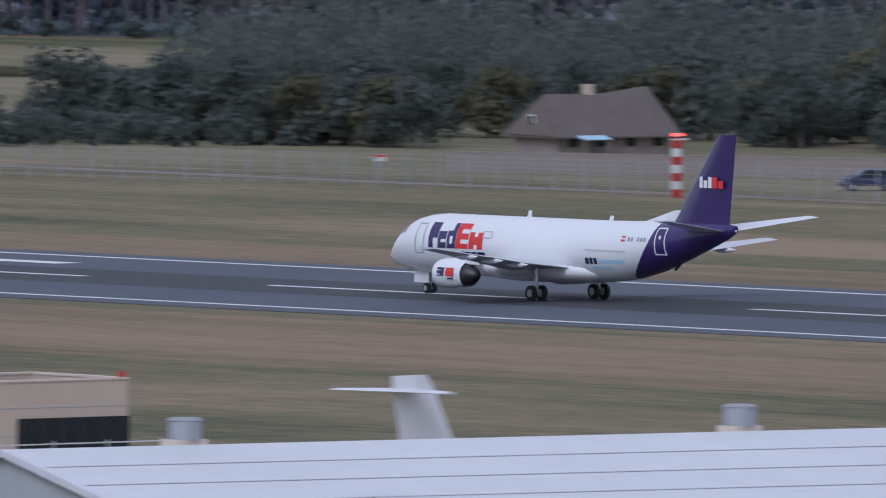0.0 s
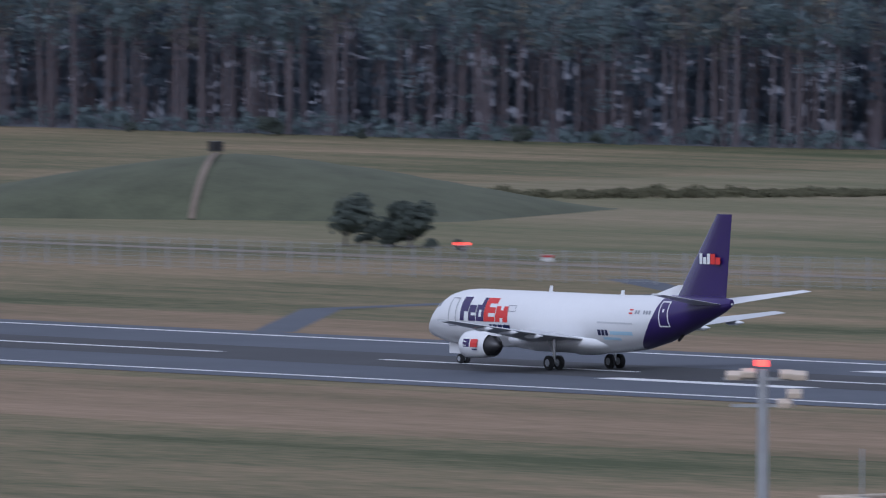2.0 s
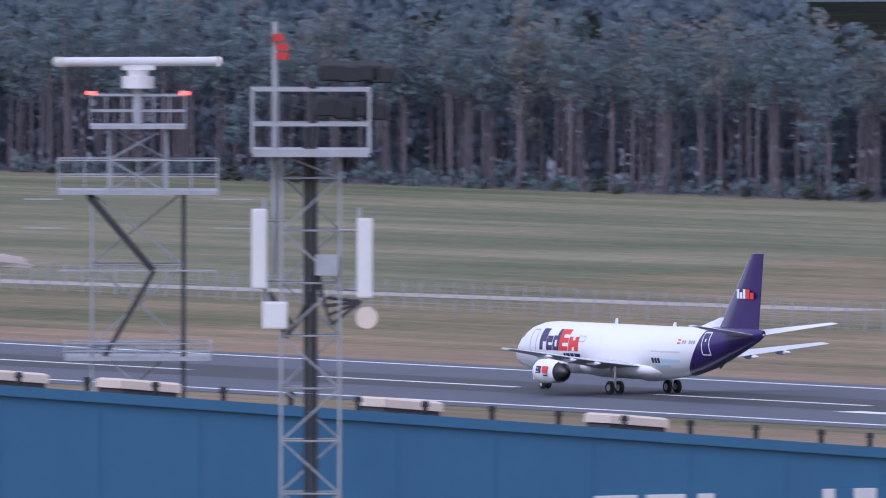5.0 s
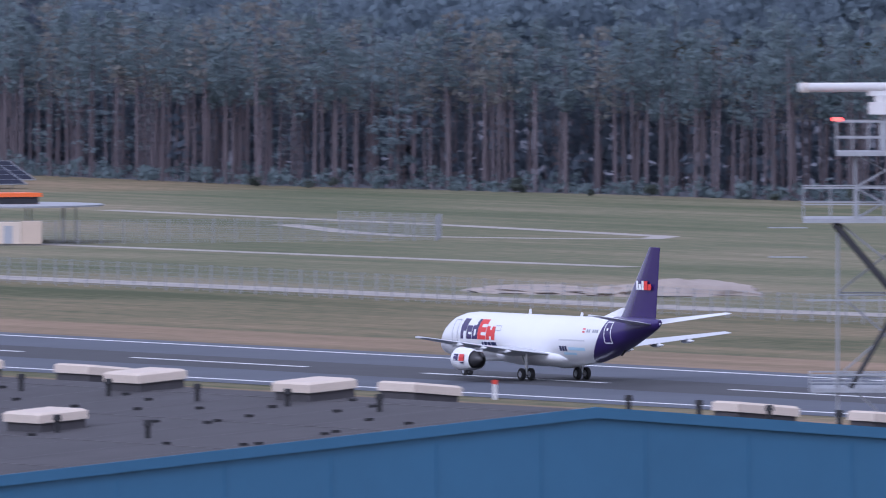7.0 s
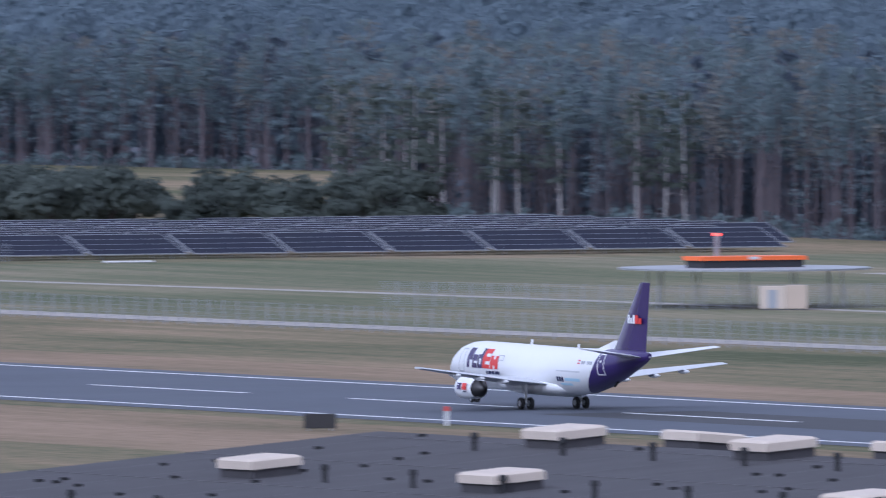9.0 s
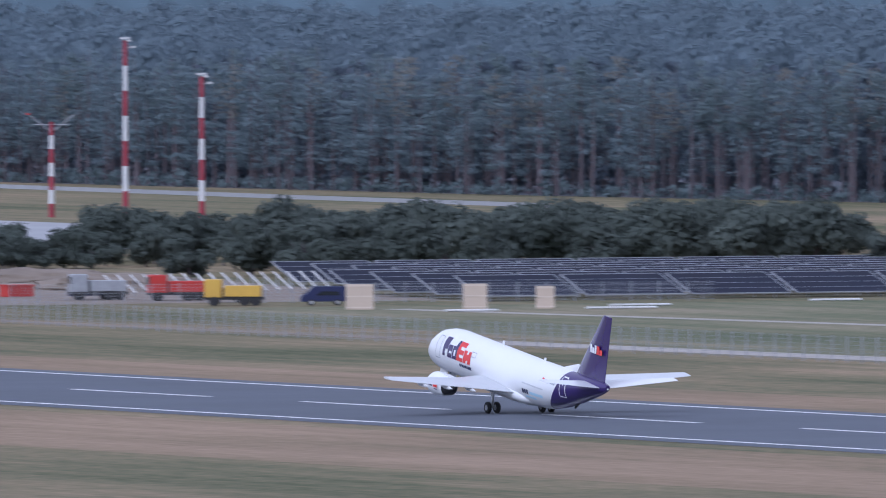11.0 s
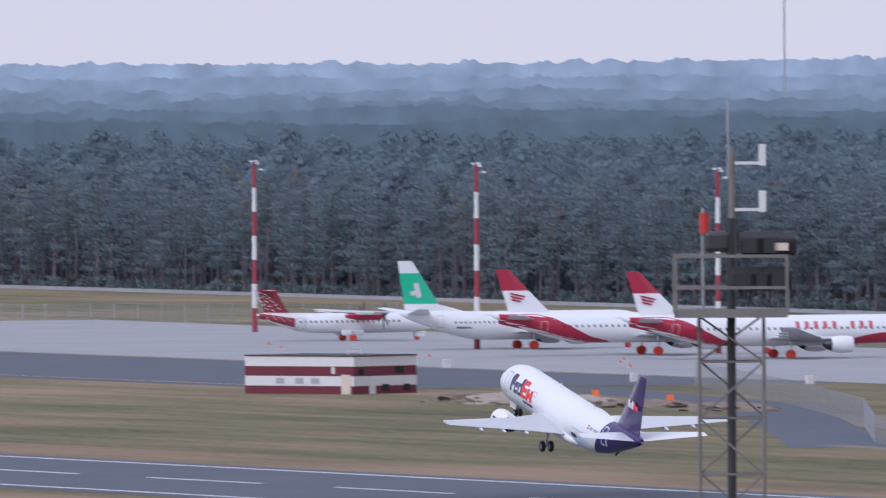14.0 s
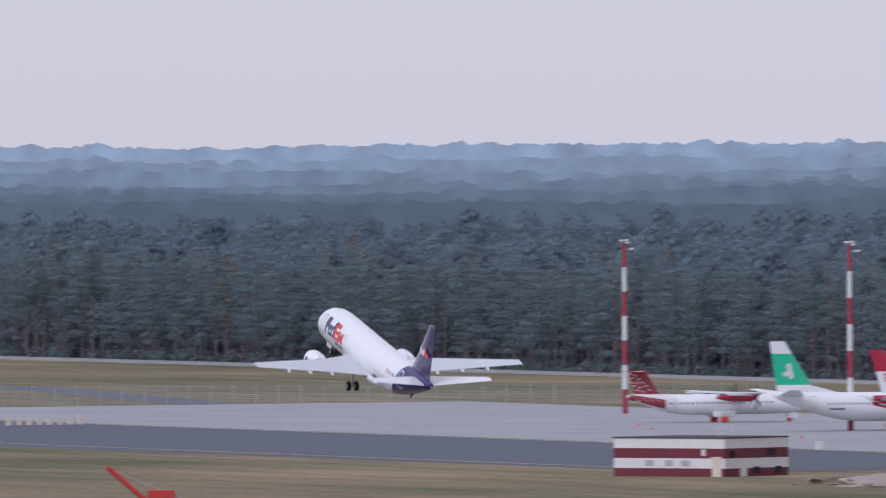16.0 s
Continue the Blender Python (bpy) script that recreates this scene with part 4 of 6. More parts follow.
# beige building
BP = pose(539.4, 707.9, 0, 0, 0, -1.5)
bb = thing("control_building", BP, "flat-roofed beige panel building with dark windows", "building")
LX, LY, BH = 12.0, 7.4, 9.8
boxed("wall_front", (LX, 0.35, BH), (LX / 2, 0.175, BH / 2), "beige", bb)
boxed("wall_back", (LX, 0.35, BH), (LX / 2, LY - 0.175, BH / 2), "beige", bb)
for x in (0.175, LX - 0.175):
    boxed("wall_side", (0.35, LY - 0.7, BH), (x, LY / 2, BH / 2), "beige", bb)
boxed("flat_roof", (LX - 0.7, LY - 0.7, 0.2), (LX / 2, LY / 2, BH - 0.75), "roofdark", bb, "dark sunken flat roof")
for s, c0 in (((LX + 0.16, 0.45, 0.1), (LX / 2, 0.175, BH + 0.05)), ((LX + 0.16, 0.45, 0.1), (LX / 2, LY - 0.175, BH + 0.05)), ((0.45, LY - 0.9, 0.1), (0.175, LY / 2, BH + 0.05)), ((0.45, LY - 0.9, 0.1), (LX - 0.175, LY / 2, BH + 0.05))):
    boxed("parapet_cap", s, c0, "cream", bb, "pale parapet capping")
for z in (8.6, 7.3, 6.0):
    boxed("panel_joint", (LX, 0.02, 0.04), (LX / 2, -0.008, z), "greygable", bb)
    boxed("panel_joint", (0.02, LY, 0.04), (-0.008, LY / 2, z), "greygable", bb)
w = boxed("window_band", (6.4, 0.12, 1.7), (8.85, -0.04, 7.25), "glass", bb, "dark glazed window band")
for k in range(6):
    boxed("mullion", (0.07, 0.1, 1.7), (5.8 + 1.15 * k, -0.12, 7.25), "lattice_dark", w)
boxed("window_narrow", (0.12, 0.9, 2.4), (-0.04, 3.2, 7.0), "glass", bb, "tall narrow window")
for z in (6.75, 6.35, 5.9):
    boxed("balcony_rail", (LX + 1.6, 0.05, 0.06), (LX / 2 + 1.2, -1.3, z + 0.2), "mastwhite", bb)
for k in range(5):
    boxed("rail_post", (0.05, 0.05, 1.4), (0.6 + 3.1 * k, -1.3, 6.4), "mastwhite", bb)
boxed("balcony_slab", (LX + 1.8, 1.4, 0.2), (LX / 2 + 1.2, -0.72, 5.6), "concrete", bb)
for x, y, h in ((0.6, 5, 3.0), (5.5, 5, 2.6), (6.3, 5.5, 2.2), (7.1, 5.2, 2.8)):
    t = thing("whip_aerial", BP @ pose(x, y, BH - 0.65), "thin pale whip aerial on the flat roof", "aerial", "aerials on the beige building")
    rodded("rod", (0, 0, 0), (0, 0, h), 0.05, "galv", t)
for x, y in ((11.8, 0.2), (8.0, 7.2)):
    t = thing("roof_lamp", BP @ pose(x, y, BH + 0.1), "small red obstruction lamp on the parapet", "lamp")
    rodded("lens", (0, 0, 0), (0, 0, 0.28), 0.16, "signred", t)
t = thing("air_handler", BP @ pose(6.5, 5.6, BH - 0.65), "cream air handling box on the flat roof", "air handler")
boxed("case", (1.4, 1.6, 1.1), (0, 0, 0.55), "cream", t, bevel=0.04)

# dark-roofed sheds beside
for (x, y, lx, ly, z, lab) in ((468, 652, 34, 26, 9.9, "low shed with a dark felt roof"), ((500, 677, 28, 20, 8.9, "low flat shed with dark roof"))):
    t = thing("dark_roofed_shed", pose(x, y, 0, 0, 0, -36), lab, "shed", "sheds beside the white hall")
    boxed("wall_body", (lx - 0.6, ly - 0.6, z - 0.4), (0, 0, (z - 0.4) / 2), "greygable", t)
    bm = bmesh.new()
    loft(bm, [[(-lx / 2, k * ly / 2, z - 0.4), (0, k * ly / 2, z + 0.7), (lx / 2, k * ly / 2, z - 0.4), (lx / 2, k * ly / 2, z - 0.7), (-lx / 2, k * ly / 2, z - 0.7)] for k in (-1, 1)])
    part("roof", bm, "navyroof", t)
    for k in (-1, 1):
        bm = bmesh.new()
        loft(bm, [[(k * lx / 2, j * ly / 2, z - 0.3), (0, j * ly / 2, z + 0.8), (0, j * ly / 2 + .15 * j, z + 0.8), (k * lx / 2, j * ly / 2 + .15 * j, z - 0.3)] for j in (1,)] + [[(k * lx / 2, ly / 2, z - 0.5), (0, ly / 2, z + 0.6), (0, ly / 2 + .15, z + 0.6), (k * lx / 2, ly / 2 + .15, z - 0.5)]])
        part("verge", bm, "cream", t)
for x, y, z, r in ((493.4, 667.4, 8.2, 0.55), (494.8, 666.4, 8.2, 0.62)):
    t = thing("roof_flue", pose(x, y, z), "pale round ventilation flue on the shed", "flue", "flues on the shed")
    rodded("drum", (0, 0, 0), (0, 0, 2.6), r, "cream", t, seg=16)
    rodded("rim", (0, 0, 2.5), (0, 0, 2.65), r + 0.06, "galv", t, seg=16)

# floodlight pole of the near apron
t = thing("floodlight_pole", pose(473.8, 632.1, 0, 0, 0, -37), "grey steel floodlight pole with pale lamps and red top light", "light pole")
rodded("pole", (0, 0, 0), (0, 0, 19.6), 0.32, "galv", t, r2=0.2, seg=12)
boxed("crossarm", (3.2, 0.12, 0.12), (0, 0, 19.2), "galv", t)
boxed("lower_crossarm", (2.6, 0.12, 0.12), (0, 0, 18.1), "galv", t)
for x, z in ((-1.2, 19.35), (-0.6, 19.45), (1.0, 19.4), (1.5, 19.35), (1.3, 18.6), (0.9, 18.2)):
    boxed("lamp_head", (0.6, 0.5, 0.26), (x, -0.15, z), "cream", t, "pale floodlight head", 0.05, pose(0, 0, 0, 20))
boxed("red_light", (0.55, 0.3, 0.25), (-0.05, 0, 19.85), "lampred", t, "red obstruction light")

# tail of a taxiing aircraft behind the white roof
tt = thing("taxiing_aircraft", pose(595.0, 741.0, 0, 0, 0, -126), "white regional aircraft with a T-tail taxiing", "aircraft")


def slab(name, secs, material, parent, lab=""):
    bm = bmesh.new()
    loft(bm, secs)
    return smooth(part(name, bm, material, parent, lab), 0.6)


def foil(c, le, te, th, up=True):
    prof = [(0, 0), (0.08, 0.35), (0.3, 0.5), (0.6, 0.4), (1, 0.04), (1, -0.04), (0.6, -0.4), (0.3, -0.5), (0.08, -0.35)]
    ch = te - le
    return [((h * th, le + p * ch, c) if up else (c, le + p * ch, h * th)) for p, h in prof]


slab("fin", [foil(2.6, 4.6, -0.4, 0.5), foil(5.0, 3.0, -0.9, 0.42), foil(7.2, 1.75, -1.35, 0.28), foil(7.75, 1.2, -1.45, 0.16)], "white", tt)
slab("tailplane", [[(x, y, z + 7.0) for x, y, z in foil(-3.65, -0.9, -1.9, 0.12, False)], [(x, y, z + 7.0) for x, y, z in foil(0, 0.5, -1.7, 0.26, False)], [(x, y, z + 7.0) for x, y, z in foil(3.65, -0.9, -1.9, 0.12, False)]], "white", tt)
slab("fuselage", [[(r * math.sin(k * math.tau / 20), y, z + r * math.cos(k * math.tau / 20)) for k in range(20)] for y, r, z in ((-2.5, 0.15, 2.6), (-0.5, 0.6, 2.4), (3, 1.1, 2.1), (7, 1.3, 2.0), (18, 1.3, 2.0), (20.5, 0.9, 1.8), (22, 0.1, 1.6))], "white", tt)
slab("wing", [[(x, y + 9, z + 1.1) for x, y, z in foil(-10, -1.2, -2.4, 0.15, False)], [(x, y + 9, z + 0.9) for x, y, z in foil(0, 1.6, -2.2, 0.5, False)], [(x, y + 9, z + 1.1) for x, y, z in foil(10, -1.2, -2.4, 0.15, False)]], "white", tt)
for x, y in ((-1.5, 7.6), (1.5, 7.6), (0, 18.5)):
    rodded("wheel_leg", (x, y, 0.3), (x, y, 1.3), 0.09, "metal", tt)
    rodded("tyre", (x - 0.2, y, 0.36), (x + 0.2, y, 0.36), 0.36, "black", tt, seg=16)


# ---- masts and towers in the foreground ----
def lattice(t, w, z0, z1, bay, r=0.03, material="galv"):
    """A square lattice shaft: four legs, rings and diagonals."""
    c4 = [(-w / 2, -w / 2), (w / 2, -w / 2), (w / 2, w / 2), (-w / 2, w / 2)]
    for x, y in c4:
        rodded("leg", (x, y, z0), (x, y, z1), r * 1.5, material, t, seg=6)
    z, k = z0, 0
    while z < z1 - 0.1:
        zt = min(z + bay, z1)
        bm = bmesh.new()
        for i in range(4):
            (x0, y0), (x1, y1) = c4[i], c4[(i + 1) % 4]
            rod(bm, (x0, y0, z), (x1, y1, z), r, seg=5)
            if (i + k) % 2:
                rod(bm, (x0, y0, z), (x1, y1, zt), r, seg=5)
            else:
                rod(bm, (x1, y1, z), (x0, y0, zt), r, seg=5)
        part("brace_frame", bm, material, t)
        z, k = zt, k + 1


def platform(t, w, z, h, material="galv"):
    boxed("platform_deck", (w, w, 0.16), (0, 0, z), material, t)
    for x in (-1, 1):
        for y in (-1, 1):
            boxed("corner_post", (0.06, 0.06, h), (x * w / 2, y * w / 2, z + h / 2), material, t)
    for zz in (0.45, 1.0):
        for s, c0 in (((w, 0.06, 0.06), (0, -w / 2, z + h * zz)), ((w, 0.06, 0.06), (0, w / 2, z + h * zz)), ((0.06, w, 0.06), (-w / 2, 0, z + h * zz)), ((0.06, w, 0.06), (w / 2, 0, z + h * zz))):
            boxed("guard_rail", s, c0, material, t)


def floodlight(t, at, turn=0, glow=False):
    b = boxed("floodlight", (0.55, 0.5, 0.36), at, "black", t, "black floodlight head", 0.07, pose(0, 0, 0, 15, 0, turn))
    boxed("lens", (0.42, 0.04, 0.28) if not glow else (0.26, 0.04, 0.15), (at[0], at[1] - 0.27, at[2] - 0.05), "glass" if not glow else "cream", b)


m1 = thing("lattice_mast", pose(218.15, 358.9, 0, 0, 0, -31), "grey lattice mast with floodlights and panel aerials", "mast", "lattice masts")
lattice(m1, 1.28, 0, 39.6, 1.15, 0.024)
platform(m1, 2.55, 39.65, 1.38)
rodded("cable_run", (0.12, -0.3, 20), (0.05, -0.3, 41.2), 0.085, "lattice_dark", m1, "thick black cable run")
rodded("cable_run", (-0.06, -0.35, 20), (-0.1, -0.35, 40.2), 0.06, "lattice_dark", m1)
rodded("spike", (-0.78, 0.2, 37.0), (-0.78, 0.2, 42.5), 0.07, "galv", m1)
for z in (41.95, 42.15, 41.75):
    boxed("red_light", (0.26, 0.2, 0.16), (-0.72 + (0.1 if z < 42 else 0), 0.1, z), "signred", m1, "red obstruction light")
for x, z in ((0.45, 41.45), (0.85, 41.42), (1.25, 41.45), (1.55, 41.40), (0.35, 40.68), (0.75, 40.62), (1.1, 40.66), (1.4, 40.6)):
    floodlight(m1, (x, -0.9, z), 10 * math.sin(x * 7))
for x, z in ((-1.12, 37.55), (1.18, 37.35)):
    boxed("panel_aerial", (0.34, 0.2, 1.75), (x, -0.5, z), "mastwhite", m1, "tall white panel aerial", 0.05)
    rodded("aerial_pole", (x * 0.9, -0.3, z - 1.3), (x * 0.9, -0.3, z + 1.1), 0.05, "galv", m1)
    for dz in (-0.7, 0.6):
        rodded("bracket", (x * 0.5, -0.2, z + dz), (x, -0.3, z + dz), 0.03, "galv", m1)
boxed("radio_unit", (0.55, 0.3, 0.6), (-0.78, -0.7, 36.1), "mastwhite", m1, "pale grey radio unit", 0.05)
boxed("radio_unit", (0.5, 0.25, 0.45), (0.35, -0.7, 37.2), "galv", m1)
rodded("dish", (1.22, -0.75, 36.05), (1.22, -0.45, 36.05), 0.24, "cream", m1, "small round dish aerial", seg=18)
for i in range(7):
    a = [(-0.9, -0.55, 36.6 + 0.0 * i), (-0.55 + 0.1 * i, -0.6, 35.6 + 0.12 * i), (0.0, -0.35, 36.3 + 0.15 * i)] if i < 3 else [(1.1, -0.5, 36.4), (0.7 - 0.08 * i, -0.6, 35.3 + 0.2 * i), (0.1, -0.35, 36.0 + 0.3 * i)]
    bm = bmesh.new()
    for p0, p1 in zip(a, a[1:]):
        rod(bm, p0, p1, 0.035, seg=6)
    part("cable_loop", bm, "lattice_dark", m1)

m2 = thing("lattice_mast", pose(245.5, 564.7, 0, 0, 0, -23.6), "grey lattice mast with floodlights and folded dipole aerials", "mast", "lattice masts")
lattice(m2, 1.26, 0, 38.3, 1.1, 0.022, "rusty")
platform(m2, 2.2, 38.35, 1.12, "rusty")
rodded("cable_run", (0.0, -0.3, 18), (0.0, -0.3, 40.2), 0.085, "lattice_dark", m2, "thick black cable run")
rodded("top_pole", (0.02, 0, 38.3), (0.02, 0, 41.6), 0.07, "rusty", m2)
rodded("whip", (-0.05, 0, 41.0), (-0.05, 0, 42.5), 0.02, "galv", m2)
for z in (41.28, 40.37):
    boxed("dipole_arm", (0.6, 0.06, 0.06), (0.35, 0, z), "mastwhite", m2)
    boxed("dipole", (0.14, 0.14, 0.42), (0.62, 0, z + 0.16), "mastwhite", m2, "white dipole aerial")
for x, z, g in ((0.45, 39.72, 0), (0.72, 39.72, 0), (1.0, 39.70, 1), (0.3, 39.04, 0), (0.6, 39.02, 0), (0.9, 39.04, 0)):
    floodlight(m2, (x, -0.8, z), 6, g)
rodded("spike", (-0.55, 0, 38.3), (-0.55, 0, 40.4), 0.03, "galv", m2)
rodded("red_light", (-0.52, 0, 39.9), (-0.52, 0, 40.3), 0.1, "signred", m2, "red obstruction light")
boxed("loudhailer_box", (0.5, 0.4, 0.4), (-0.25, -0.2, 39.75), "dark", m2, bevel=0.08)

# surface radar tower behind the hangar
rt = thing("radar_tower", pose(580.8, 975.2, 0, 0, 0, -30.6), "grey steel radar tower with platforms and stairs", "tower")
lattice(rt, 5.4, 0, 23.0, 4.7, 0.055, "galv")
rodded("heavy_leg", (2.7, -2.7, 0), (2.7, -2.7, 23), 0.13, "lattice_dark", rt)
lattice(rt, 3.4, 23.1, 26.9, 1.9, 0.06, "galv")


def deck(t, w, d, z, h):
    boxed("deck", (w, d, 0.25), (0, 0, z), "galv", t)
    for x in np.linspace(-w / 2, w / 2, 7):
        for y in (-d / 2, d / 2):
            boxed("rail_post", (0.07, 0.07, h), (float(x), y, z + h / 2), "galv", t)
    for k in (0.5, 1.0):
        for y in (-d / 2, d / 2):
            boxed("guard_rail", (w, 0.08, 0.08), (0, y, z + h * k), "galv", t)
        for x in (-w / 2, w / 2):
            boxed("guard_rail", (0.08, d, 0.08), (x, 0, z + h * k), "galv", t)


deck(rt, 9.4, 6.5, 23.1, 1.9)
deck(rt, 5.6, 4.5, 26.95, 1.85)
deck(rt, 8.6, 6.0, 13.3, 0.9)
bm = bmesh.new()
for y in (-2.9, -1.9):
    rod(bm, (-2.9, y, 22.9), (0.9, y, 18.5), 0.19, seg=6)
for k in range(16):
    f = k / 15
    box(bm, (0.35, 1.0, 0.05), (-2.9 + 3.8 * f, -2.4, 22.9 - 4.4 * f))
part("stair", bm, "lattice_dark", rt, "steep steel stair")
bm = bmesh.new()
for y in (-2.9, -1.9):
    rod(bm, (0.9, y, 18.4), (-1.9, y, 13.5), 0.13, seg=6)
for k in range(16):
    f = k / 15
    box(bm, (0.3, 1.0, 0.05), (0.9 - 2.8 * f, -2.4, 18.4 - 4.9 * f))
part("stair", bm, "lattice_dark", rt, "steep steel stair")
boxed("landing", (9.2, 0.08, 0.1), (0, -2.9, 18.5), "galv", rt)
for z in (22.7, 21.0):
    for x in (-5.6, 5.6):
        boxed("outrigger", (2.2, 0.07, 0.07), (x, -2.9, z), "galv", rt)
rodded("pedestal", (0.0, 0, 26.9), (0.0, 0, 29.2), 0.32, "galv", rt, seg=14)
rodded("drive_drum", (0, 0, 29.2), (0, 0, 29.9), 0.95, "mastwhite", rt, "white radar drive housing", r2=0.95, seg=20)
rodded("drive_neck", (0, 0, 29.9), (0, 0, 30.3), 0.6, "mastwhite", rt, r2=0.7, seg=18)
for x in (-2.75, 2.75):
    boxed("red_light", (0.6, 0.3, 0.2), (x, -2.2, 28.95), "lampred", rt, "red obstruction light")
radar_bar = thing("radar_antenna", pose(580.8, 975.2, 30.52), "long white rotating radar antenna bar", "radar antenna")
bm = bmesh.new()
loft(bm, [[(x, 0.28 * k * math.cos(a), 0.25 + 0.28 * k * math.sin(a)) for a in [i * math.tau / 14 for i in range(14)]] for x, k in ((-5.2, 0.8), (-5.15, 1), (5.15, 1), (5.2, 0.8))])
smooth(part("bar", bm, "mastwhite", radar_bar), 0.8)
boxed("bar_mount", (2.0, 0.4, 0.3), (0, 0, -0.1), "mastwhite", radar_bar)
for x in (-4.9, 4.9):
    boxed("end_band", (0.12, 0.6, 0.6), (x, 0, 0.25), "cream", radar_bar)


# ---- the far side of the runway: fence, house, bushes, mound ----
def bush_thing(name, h, seed, leaf, label, cat="bush", tufts=340, size=0.34):
    rng = np.random.default_rng(seed)
    tufts, size = int(tufts * 1.9), size * 0.72
    n = 9
    a = rng.random(n) * math.tau
    rr = rng.random(n) ** 0.5 * h * 0.38
    cen = np.stack([np.cos(a) * rr, np.sin(a) * rr, h * rng.uniform(0.2, 0.78, n)], 1)
    rad = np.stack([np.full(n, h * 0.26), np.full(n, h * 0.26), np.full(n, h * 0.2)], 1)
    cv, cf = tuft_cloud(rng, cen, rad, tufts, size)
    t = tagged(new(name), label, cat)
    o = mesh_of("crown", cv.tolist(), cf.tolist(), [leaf])
    o.parent = t
    bm = bmesh.new()
    rod(bm, (0, 0, -0.2), (0.1, 0, h * 0.55), 0.05 * h ** 0.6, 0.03, seg=6)
    for i in range(5):
        rod(bm, (0.03, 0, h * (0.15 + 0.07 * i)), tuple(float(v) for v in cen[i]), 0.05, 0.015, seg=5)
    o = part("trunk", bm, "bark", t)
    return t


def scatter(protos, spots, group):
    used = set()
    rng = np.random.default_rng(len(spots))
    for x, y, s in spots:
        k = protos[int(rng.integers(0, len(protos)))]
        m = pose(x, y, -0.05, 0, 0, float(rng.uniform(0, 360)))
        ob = copy_thing(k, m) if k in used else k
        if k not in used:
            k.matrix_basis = m
            used.add(k)
        ob.scale = (s, s, s)
        tagged(ob, group=group)


rng = np.random.default_rng(3)
tree_b = [bush_thing("broadleaf_tree", h, 60 + i, lf, lab, "tree", 520, 0.42) for i, (h, lf, lab) in enumerate(
    ((8.0, "bush", "dense dark green broadleaf tree"), (6.5, "bush", "rounded dark green willow"), (7.5, "bush", "tall dark green alder"), (6.5, "olive", "olive-yellow broadleaf tree in autumn")))]
spots = []
for i in range(190):
    u = rng.random()
    x = 984 + 130 * rng.random() ** 1.4
    y = np.interp(u, [0, 1], [1105, 1272]) - (x - 984) * 0.02
    if y < 1225 and x < 1012:
        x += 26
    s = rng.uniform(0.7, 1.15) * (1.0 if y < 1262 else 0.8)
    spots.append((float(x), float(y), float(s)))
spots += [(984, 1270, 0.7), (986, 1255, 0.55), (985, 1248, 0.5), (983, 1240, 0.45), (984, 1229, 0.5), (990, 1216, 0.6), (983, 1270, 1.0), (984, 1264, 1.0), (984, 1258, 1.0), (984, 1252, 0.9), (985, 1247, 0.95), (985, 1242, 0.9), (983, 1237, 1.0), (986, 1232, 1.0), (986, 1226, 0.9)]
for i in range(90):
    spots.append((float(rng.uniform(1020, 1175)), float(rng.uniform(1060, 1235)), float(rng.uniform(1.25, 1.9))))
scatter(tree_b, spots, "trees by the farmhouse")
low_b = [bush_thing("bush", h, 80 + i, "bush", "low dense dark green bush", "bush", 800, 0.23) for i, h in enumerate((3.4, 2.8, 4.0))]
spots = [(946, 1321, 1.35), (948, 1317, 1.5), (947, 1313, 1.2), (951, 1325, 0.6), (944, 1306, 0.35), (945, 1303, 0.4)]
for i in range(40):
    spots.append((float(1118 + rng.uniform(-12, 30)), float(2315 + rng.uniform(-12, 40)), float(rng.uniform(1.3, 2.1))))
for i in range(75):
    aa, dd = radians(rng.uniform(24.6, 27.5)), rng.uniform(2275, 2400)
    spots.append((float(56 + dd * math.sin(aa)), float(124 + dd * math.cos(aa)), float(rng.uniform(1.7, 2.7))))
for i in range(46):
    spots.append((float(1060 + i * 1.9), float(2325 + rng.uniform(0, 24)), float(rng.uniform(1.2, 2.0))))
for i in range(190):
    x = rng.uniform(0, 1)
    spots.append((float(1001 + 141 * x + rng.uniform(0, 22)), float(2262 + 22 * x + rng.uniform(-4, 120) * (0.35 + x * 0.6)), float(rng.uniform(1.1, 1.9))))
for i in range(40):
    y = rng.uniform(1500, 2070)
    spots.append((float(np.interp(y, [1495, 1580, 1706, 2005, 2075], [1196, 1174, 1165, 1157, 1146]) + rng.uniform(-3, 1)), float(y), float(rng.uniform(0.3, 0.75))))
scatter(low_b, spots, "bushes on the airfield's edge")

# rough weeds in a line across the far field
V, n_faces = [], 0
for i in range(420):
    aa = radians(35.9 + 2.9 * i / 419)
    dd = 1775 + 0.06 * i + rng.uniform(-7, 7)
    hh = 0.35 + 0.9 * abs(noise.noise((i * 0.06, 0, 4)))
    cv, cf = tuft_cloud(rng, np.array(((0.0, 0.0, hh * 0.5),)), np.array(((1.1, 1.1, hh * 0.6),)), 26, 0.24)
    V.append(cv + np.array((dd * math.sin(aa), dd * math.cos(aa), 0.05)))
    n_faces += len(cf)
weeds = mesh_of("weed_row", np.concatenate(V).tolist(), np.arange(n_faces * 4).reshape(-1, 4).tolist(), ["olive"])
tagged(weeds, "rough brown-green weeds along a field ditch", "weeds", "", "stuff")

